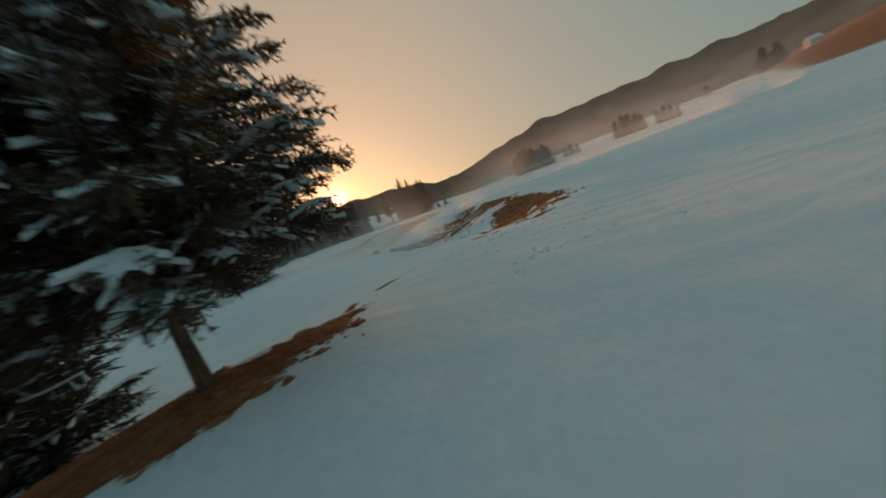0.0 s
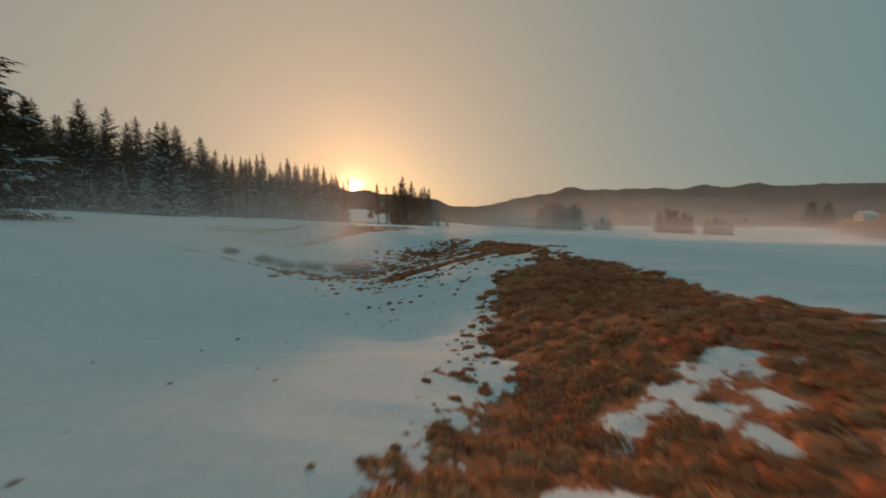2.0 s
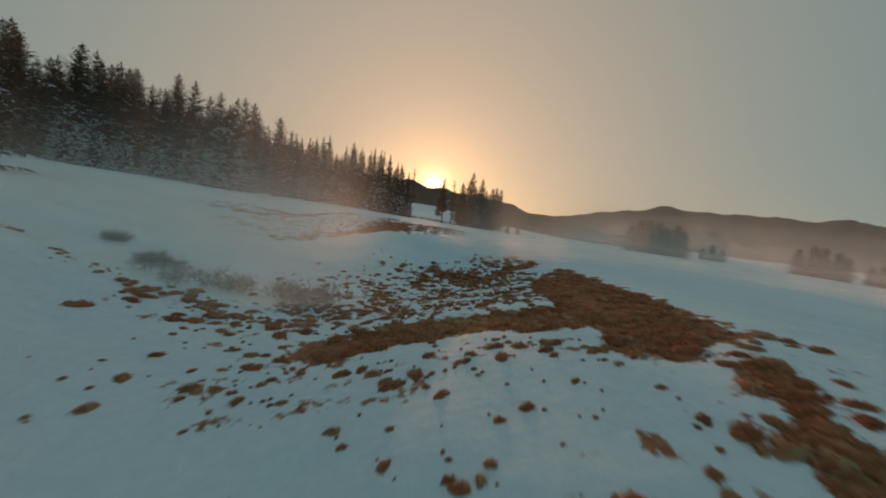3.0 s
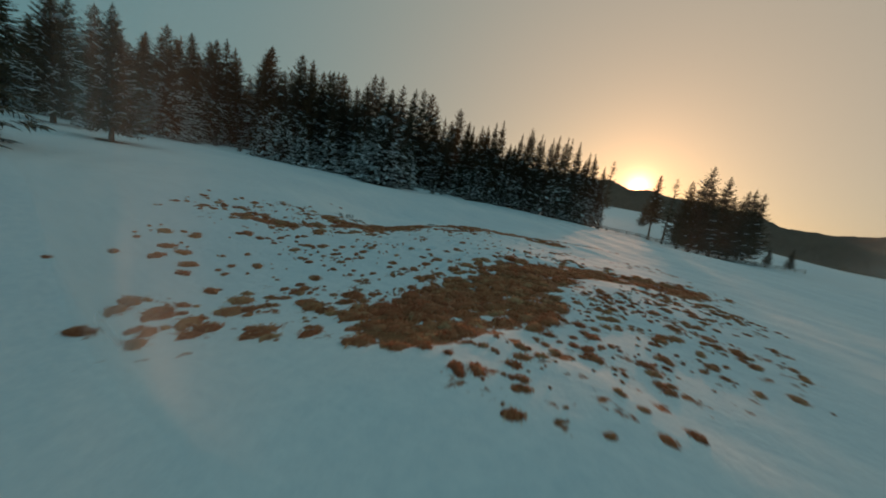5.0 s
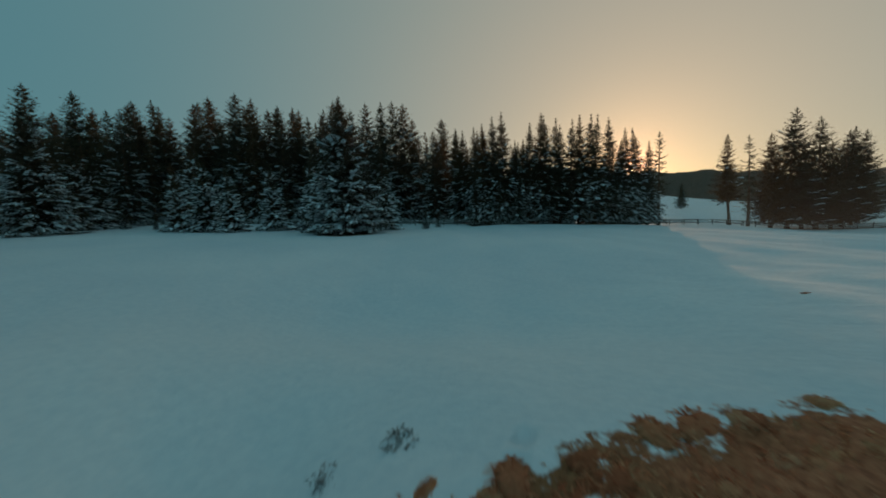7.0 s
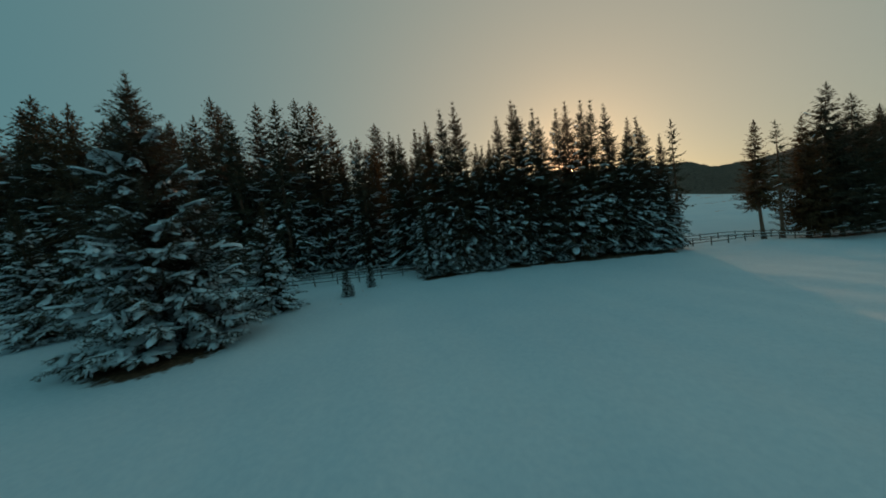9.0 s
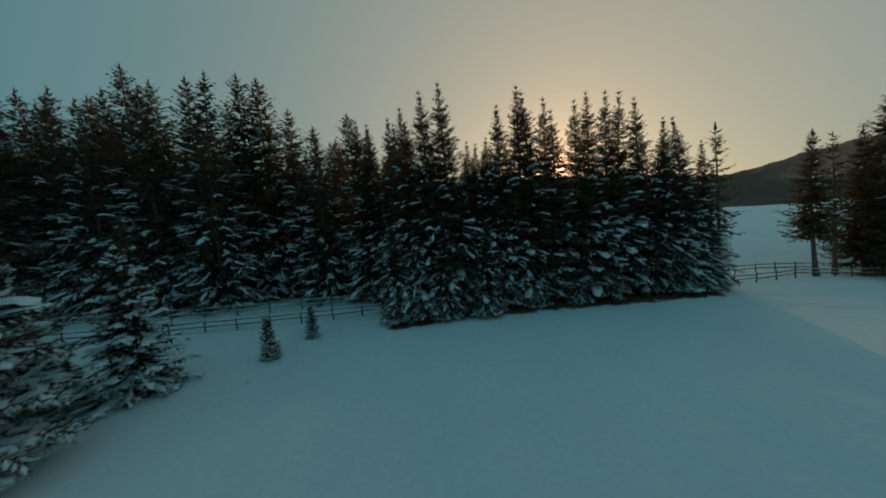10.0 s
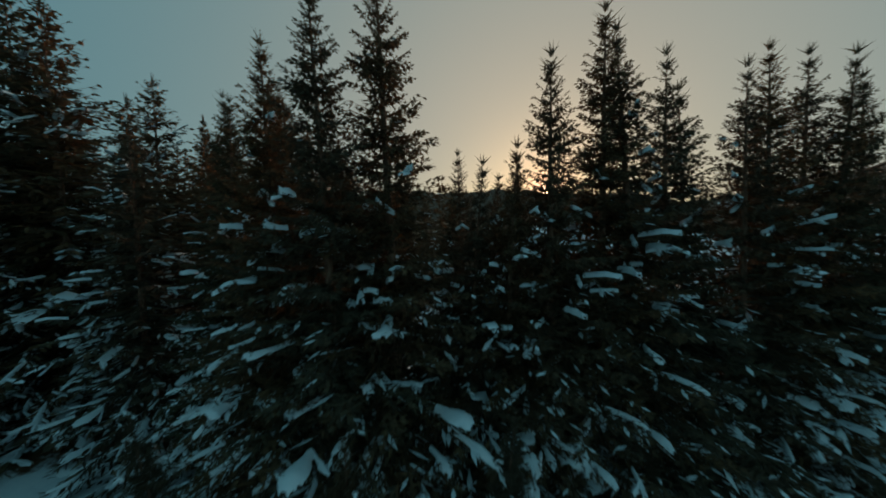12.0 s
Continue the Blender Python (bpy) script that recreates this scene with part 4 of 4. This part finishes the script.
while len(spots) < 240 and tries < 9000:
    tries += 1
    x = random.uniform(-150, -24)
    edge = 135.2 + (x + 22.4) * 0.53 if x > -60 else 116 + (x + 60) * 0.35
    y = edge + random.random() ** 1.5 * 62
    if x > -29 and y > edge + 12:
        continue
    if any((x - a) ** 2 + (y - b) ** 2 < 9.5 for a, b in spots):
        continue
    spots.append((x, y))
    tall = random.uniform(19.0, 23.6) + (2.0 if x < -60 else 0.5 if x < -42 else 0 if x < -36 else -3.0)
    if y > edge + 13:
        DEEP.append((x, y, tall))
    else:
        plant(random.choice(("forest_a", "forest_b", "forest_c")), x, y, "tall dark spruce in the forest", tall, group="forest spruces")
tries = 0
west = []
while len(west) < 70 and tries < 5000:
    tries += 1
    x = random.uniform(-120, -64)
    y = random.uniform(35, 108)
    if x > -66 - max(0, 88 - y) * 0.25 or any((x - a) ** 2 + (y - b) ** 2 < 13 for a, b in west):
        continue
    west.append((x, y))
    tall = random.uniform(19, 26) if y < 74 else random.uniform(17, 20.5)
    if x < -76 - max(0, 88 - y) * 0.25:
        DEEP.append((x, y, tall))
    else:
        plant(random.choice(("forest_a", "forest_b", "forest_c")), x, y, "tall dark spruce in the forest", tall, group="forest spruces")


def build_woods():
    """The spruces further back, which only show between and above the front ones, as one joined mass."""
    g = np.random.default_rng(31)
    kinds = []
    for seed, r, taper in ((17, 6.2, 0.95), (18, 5.4, 0.98)):
        snow_leaf.clear()
        tv, tf, q, sv, sf, lit_q = spruce_data(seed=seed, h=24.0, r=r, base=6.0, step=0.9, per=8, twig=0.66, snow_amount=0.2, dust=0.0, seg=3, load=1.8, taper=taper, lit_tip=0.09, hold=2.2)
        sets = [(np.asarray(tv), np.asarray(tf), 0), (q.reshape(-1, 3), np.arange(4 * len(q)).reshape(-1, 4), 1)]
        if sf:
            sets.append((np.asarray(sv), np.asarray(sf), 2))
        if lit_q:
            c = np.asarray(lit_q).reshape(-1, 3)
            sets.append((c, np.arange(len(c)).reshape(-1, 4), 3))
        kinds.append((np.concatenate([v for v, f, k in sets]),
                      np.concatenate([f + o for (v, f, k), o in zip(sets, np.cumsum([0] + [len(v) for v, f, k in sets]))]),
                      np.concatenate([np.full(len(f), k) for v, f, k in sets])))
    verts, faces, slots, n = [], [], [], 0
    for x, y, tall in DEEP:
        v, f, k = kinds[int(g.integers(2))]
        a, s = g.uniform(0, 6.28), 0.92 * tall / 24.0
        ca, sa = math.cos(a) * s, math.sin(a) * s
        w = np.stack([x + v[:, 0] * ca - v[:, 1] * sa, y + v[:, 0] * sa + v[:, 1] * ca, float(land(x, y)) - 0.05 + v[:, 2] * s], 1)
        verts.append(w)
        faces.append(f + n)
        slots.append(k)
        n += len(v)
    ob = mesh_object("woods", np.concatenate(verts), np.concatenate(faces), BARK)
    for m in (NEEDLES, SNOW, LIT_TIPS):
        ob.data.materials.append(m)
    ob.data.polygons.foreach_set("material_index", np.concatenate(slots).astype(np.int32))
    return tagged(ob, "dense dark spruce forest behind the first rows", "forest", kind="stuff")


build_woods()


# ==== fences ====
def cylinder(ax, ay, az, bx, by, bz, r0, r1, sides=6):
    a, b = Vector((ax, ay, az)), Vector((bx, by, bz))
    d = (b - a).normalized()
    s = d.orthogonal().normalized()
    t = d.cross(s)
    v, f = [], []
    for c, r in ((a, r0), (b, r1)):
        for k in range(sides):
            q = 2 * math.pi * k / sides
            v.append(c + s * (r * math.cos(q)) + t * (r * math.sin(q)))
    for k in range(sides):
        f.append((k, (k + 1) % sides, sides + (k + 1) % sides, sides + k))
    f += [tuple(range(sides))[::-1], tuple(range(sides, 2 * sides))]
    return [tuple(p) for p in v], f


def build_fence(name, label, x0, x1, offset, span, height, rails):
    fence = tagged(new(name, None), label, "fence")
    n = int((x1 - x0) / span)
    line = []
    for k in range(n + 1):
        x = x0 + (x1 - x0) * k / n
        y = FENCE_Y0 + (x - FENCE_X0) * FENCE_SLOPE + offset + random.gauss(0, 0.05)
        line.append((x, y, float(land(x, y))))
    for x, y, z in line:
        tx, ty = random.gauss(0, 0.04), random.gauss(0, 0.04)
        v, f = cylinder(x, y, z - 0.3, x + tx, y + ty, z + height * random.uniform(0.95, 1.12), 0.065, 0.055)
        mesh_object("post", v, f, WOOD, fence)
    for k in range(n):
        a, b = line[k], line[k + 1]
        for q in rails:
            v, f = cylinder(a[0], a[1] - 0.07, a[2] + q + random.gauss(0, 0.03), b[0], b[1] - 0.07, b[2] + q + random.gauss(0, 0.03), 0.05, 0.042)
            rail = mesh_object("rail", v, f, WOOD, fence)
            v, f = cylinder(a[0], a[1] - 0.07, a[2] + q + 0.05, b[0], b[1] - 0.07, b[2] + q + 0.05, 0.035, 0.03, 5)
            s = mesh_object("snow_strip", v, f, SNOW, rail, True)
    return fence


random.seed(8)
build_fence("rail_fence", "weathered post-and-rail fence with snow on its rails", -72, 52, 0.0, 2.1, 0.95, (0.45, 0.82))
build_fence("rail_fence", "second weathered rail fence along the track behind", -60, 22, 4.8, 2.4, 0.95, (0.45, 0.85))


# ==== dead grass ====
def tussock(g, radius, height, blades, length):
    """One tuft: a shaggy dome with blades combed down over it, as corners and four-cornered faces."""
    v, f = [(0.0, 0.0, height)], []
    rings, sides = ((0.4, 0.9), (0.75, 0.55), (1.0, 0.12), (1.12, -0.5)), 10
    for k, (rr, zz) in enumerate(rings):
        for i in range(sides):
            a = 2 * math.pi * (i + 0.5 * k) / sides
            e = radius * rr * g.uniform(0.65, 1.3)
            v.append((1.25 * e * math.cos(a), 0.85 * e * math.sin(a), height * zz * g.uniform(0.55, 1.4)))
    for i in range(0, sides, 2):
        f.append((0, 1 + i, 1 + (i + 1) % sides, 1 + (i + 2) % sides))
    for k in range(len(rings) - 1):
        o = 1 + k * sides
        for i in range(sides):
            f.append((o + i, o + sides + i, o + sides + (i + 1) % sides, o + (i + 1) % sides))
    comb = g.uniform(0, 6.283)
    for k in range(blades):
        a = g.uniform(0, 6.283)
        d = radius * math.sqrt(g.random()) * 0.9
        px, py = 1.25 * d * math.cos(a), 0.85 * d * math.sin(a)
        top = height * (1 - 0.8 * (d / radius) ** 2)
        turn = comb + g.normal(0, 0.5) if g.random() < 0.5 else a + g.normal(0, 0.6)
        dx, dy = math.cos(turn), math.sin(turn)
        ln, up, w = length * g.uniform(0.5, 1.2), g.uniform(0.0, 0.35) * height + 0.008, g.uniform(0.006, 0.013)
        b = len(v)
        v += [(px - dy * w, py + dx * w, top - 0.02), (px + dy * w, py - dx * w, top - 0.02),
              (px + dx * ln * 0.5 + dy * w, py + dy * ln * 0.5 - dx * w, top + up), (px + dx * ln * 0.5 - dy * w, py + dy * ln * 0.5 + dx * w, top + up),
              (px + dx * ln + dy * w * 0.3, py + dy * ln - dx * w * 0.3, max(0.0, top - 0.45 * ln)), (px + dx * ln - dy * w * 0.3, py + dy * ln + dx * w * 0.3, max(0.0, top - 0.45 * ln))]
        f += [(b, b + 1, b + 2, b + 3), (b + 3, b + 2, b + 4, b + 5)]
    return np.asarray(v), np.asarray(f)


def build_grass():
    g = np.random.default_rng(21)
    tufts = [tussock(g, 0.19, 0.085, 44, 0.15) for k in range(10)]
    mats = [tussock(g, 0.25, 0.1, 52, 0.19) for k in range(10)]
    spots = []
    for ax, ay, bx, by, w in BARE:
        area = (math.hypot(bx - ax, by - ay) + 1.6 * w) * 2 * w
        for k in range(int(area * 8)):
            t = g.uniform(-0.1, 1.1)
            x, y = ax + (bx - ax) * t + g.uniform(-w, w), ay + (by - ay) * t + g.uniform(-w, w)
            if all(line_dist(x, y, *q[:4]) > q[4] for q in LEFT_SNOW):
                spots.append((x, y, g.uniform(0.5, 1.3), 0))
    for ax, ay, bx, by, w, dens, size in TUFTED:
        length = math.hypot(bx - ax, by - ay)
        nx, ny = (by - ay) / length, -(bx - ax) / length
        for k in range(int((length + 2 * w) * 2 * w * dens * 2.7)):
            t = g.uniform(-w / length, 1 + w / length)
            o = w * np.clip(g.normal(0, 0.55), -1.3, 1.3)
            x, y = ax + (bx - ax) * t + nx * o, ay + (by - ay) * t + ny * o
            if g.random() < 0.75 + 1.3 * noise.noise((x * 0.8, y * 0.8, 3.0)):
                spots.append((x, y, size * (0.28 + 1.3 * g.random() ** 2.2), 1))
    S = np.array(spots)
    zs = land(S[:, 0], S[:, 1]) + drift(S[:, 0], S[:, 1]) - 0.09 * smooth((bare_field(S[:, 0], S[:, 1]) + 0.25) / 0.5)
    verts, faces, n = [], [], 0
    for (x, y, s, tuft), z in zip(spots, zs):
        v, f = (tufts if tuft else mats)[int(g.integers(10))]
        a = g.normal(0.4, 0.8)
        ca, sa = math.cos(a) * s, math.sin(a) * s
        verts.append(np.stack([x + v[:, 0] * ca - v[:, 1] * sa, y + v[:, 0] * sa + v[:, 1] * ca, z - 0.015 + v[:, 2] * (0.35 + 0.5 * s) * (0.55 if y > 76 else 1.0)], 1))
        faces.append(f + n)
        n += len(v)
    ob = mesh_object("dead_grass", np.concatenate(verts), np.concatenate(faces), GRASS)
    return tagged(ob, "tufts of matted brown dead grass poking through snow", "grass", kind="stuff")


build_grass()


# ==== frosted shrubs in the hollow ====
def build_shrub(x, y, spread, height, seed):
    g = np.random.default_rng(seed)
    quads = []

    def twig(p, d, length, w, depth):
        e = p + d * length
        side = np.cross(d, (g.normal(), g.normal(), g.normal()))
        side /= np.linalg.norm(side) + 1e-6
        quads.append((p - side * w, p + side * w, e + side * w * 0.5, e - side * w * 0.5))
        if depth:
            for k in range(int(g.integers(3, 5))):
                f = g.uniform(0.3, 1.0)
                nd = d + g.normal(0, 0.55, 3) + np.array((0, 0, -0.05))
                nd /= np.linalg.norm(nd)
                twig(p + d * length * f, nd, length * g.uniform(0.45, 0.75), w * 0.7, depth - 1)

    for k in range(75):
        a = g.uniform(0, 6.28)
        o = spread * 0.45 * math.sqrt(g.random())
        d = np.array((math.cos(a) * g.uniform(0.2, 0.9), math.sin(a) * g.uniform(0.2, 0.9), 1.0))
        twig(np.array((o * math.cos(a * 3), o * math.sin(a * 3), -0.05)), d / np.linalg.norm(d), height * g.uniform(0.3, 0.6), 0.008, 3)
    q = np.asarray(quads, np.float32).reshape(-1, 3)
    shrub = mesh_object("shrub", q, np.arange(len(q)).reshape(-1, 4), FROST)
    shrub.location = (x, y, float(land(x, y)))
    return tagged(shrub, "leafless shrub white with hoarfrost in the hollow", "shrub", "frosted shrubs")


for k, (x, y, r, h) in enumerate(((10.6, 48.6, 2.2, 0.95), (9.6, 49.2, 1.8, 0.8), (6.4, 48.4, 2.2, 0.75), (5.0, 48.7, 2.0, 0.7), (7.6, 48.9, 1.6, 0.7), (4.4, 49.0, 1.0, 0.6), (2.2, 50.0, 0.8, 0.6),
                               (-2.1, 72.8, 1.8, 0.26), (-1.5, 73.6, 1.2, 0.22), (1.3, 78.6, 0.7, 0.14), (0.6, 77.8, 0.6, 0.12))):
    build_shrub(x, y, r, h, 40 + k)


# ==== the house on the slope ====
def build_house(x, y, turn):
    house = tagged(new("house", None), "small pale house with a snowy gable roof on the slope", "house")
    w, d, h, top = 9.0, 11.0, 5.2, 3.2
    v = [(-w / 2, -d / 2, -2), (w / 2, -d / 2, -2), (w / 2, d / 2, -2), (-w / 2, d / 2, -2), (-w / 2, -d / 2, h), (w / 2, -d / 2, h), (w / 2, d / 2, h), (-w / 2, d / 2, h), (0, -d / 2, h + top), (0, d / 2, h + top)]
    f = [(0, 1, 5, 8, 4), (2, 3, 7, 9, 6), (1, 2, 6, 5), (3, 0, 4, 7)]
    mesh_object("wall", v, f, WALL_WHITE, house)
    o, t = 0.9, 0.35
    for sgn in (-1, 1):
        ex, ez = sgn * (w / 2 + o), h - o * top / (w / 2)
        rv = [(0, -d / 2 - o, h + top), (0, d / 2 + o, h + top), (ex, d / 2 + o, ez), (ex, -d / 2 - o, ez)]
        rv += [(a, b, c + t) for a, b, c in rv]
        roof = mesh_object("roof", rv, [(0, 3, 2, 1), (4, 5, 6, 7), (0, 1, 5, 4), (1, 2, 6, 5), (2, 3, 7, 6), (3, 0, 4, 7)], SNOW, house)
        tagged(roof, "snow-covered roof slope")
    cv, cf = cylinder(1.2, 1.0, h + top - 1.2, 1.2, 1.0, h + top + 1.3, 0.45, 0.45, 4)
    mesh_object("chimney", cv, cf, WALL_WOOD, house)
    for wx, wz in ((-2.2, 1.2), (0.0, 1.2), (2.2, 1.2), (-1.4, 4.2), (1.4, 4.2)):
        for yy, s_ in ((-d / 2 - 0.02, 1), (d / 2 + 0.02, -1)):
            wv = [(wx - 0.5, yy, wz), (wx + 0.5, yy, wz), (wx + 0.5, yy, wz + 1.3), (wx - 0.5, yy, wz + 1.3)]
            wv += [(a, b - 0.06 * s_, c) for a, b, c in wv]
            mesh_object("window", wv, [(0, 1, 2, 3), (7, 6, 5, 4), (0, 4, 5, 1), (1, 5, 6, 2), (2, 6, 7, 3), (3, 7, 4, 0)], PANE, house)
    house.matrix_basis = pose(x, y, float(land(x, y)) + 0.5, 0, 0, turn)


build_house(505.0, 243.0, 62)


# ==== mist over the eastern pasture ====
def build_mist():
    """Low mist in thin curtains: over the hollow and round the far pasture; two more sheets are added for sun glow and
    paler forest darks.
    """
    verts, faces, dens = [], [], []

    def curtain(points, reach, thick, steps=(0.0, 0.6, 1.4, 2.4, 3.6, 5.2, 7.5, 10.5, 14.5, 20.0)):
        """points: x, y and strength; reach: the height by which the mist has thinned to a third."""
        b, m = len(verts), len(steps)
        for x, y, fade in points:
            z0 = min(float(land(x, y)), 12.0) - 0.1
            for up in steps:
                f = up * reach * (0.85 + 0.55 * max(0.0, -3.4 - z0) * (x < 25)) / 4.0
                verts.append((x, y, z0 + f))
                dens.append(thick * fade * float(smooth(up / 1.6)) * math.exp(-up / 4.0) * float(smooth((20.0 - up) / 8.0)))
        for i in range(len(points) - 1):
            for j in range(m - 1):
                o = b + i * m + j
                quad = (o, o + m, o + m + 1, o + 1)
                if max(dens[q] for q in quad) > 0.012:
                    faces.append(quad)

    for radius, reach, thick in ((134.0, 8.0, 0.7), (400.0, 14.0, 0.42), (1000.0, 75.0, 0.45)):
        az = np.linspace(20, 82, 120)
        curtain([(9 + radius * math.sin(radians(a)), 40 + radius * math.cos(radians(a)), float(smooth((a - 20) / 12) * smooth((82 - a) / 10))) for a in az], reach, thick)
    # drifting over the hollow, with a clear lane through it
    for x0, x1, y, lane, reach, thick in ((-70.0, 12.5, 38.5, 15.2, 1.3, 0.7), (-75.0, 19.0, 46.0, 15.7, 1.3, 0.7), (-75.0, 20.0, 51.0, 15.4, 1.4, 0.75), (-80.0, 90.0, 55.5, 14.3, 1.8, 0.8), (-80.0, 120.0, 59.6, 12.9, 2.0, 0.72)):
        for a, b in ((x0, min(x1, lane - 1.2)), (lane + 1.2, x1)):
            if b <= a:
                continue
            xs = np.linspace(a, b, 70)
            curtain([(x, y + 1.0 * math.sin(x * 0.13 + y), float(smooth((x - x0) / 14) * smooth((x1 - x) / 7) * smooth((abs(x - lane) - 1.2) / 4.5) * (0.12 + 0.88 * smooth((x + 14) / 22)))) for x in xs], reach, thick)
    # added sheet along the pasture's edge, standing in for glow near the sun
    for x0, x1, y, reach, thick in ((-1.0, 75.0, 101.0, 4.0, 0.1),):
        xs = np.linspace(x0, x1, 60)
        curtain([(x, y + 1.0 * math.sin(x * 0.11), float(smooth((x - x0) / 6) * smooth((x1 - x) / 20))) for x in xs], reach, thick)
    # added thin haze sheet before the forest, lifts its dark tones
    xs = np.linspace(-130, -24, 60)
    curtain([(x, FENCE_Y0 + (max(x, -62) - FENCE_X0) * FENCE_SLOPE + 1.0, float(smooth((-24 - x) / 6))) for x in xs], 14.0, 0.03)
    ob = mesh_object("ground_mist", verts, np.asarray(faces), MIST, None, True)
    at = ob.data.attributes.new("veil", "FLOAT", "POINT")
    at.data.foreach_set("value", np.asarray(dens, np.float32))
    return tagged(ob, "thin low mist drifting over the pasture", "mist", kind="stuff")


build_mist()
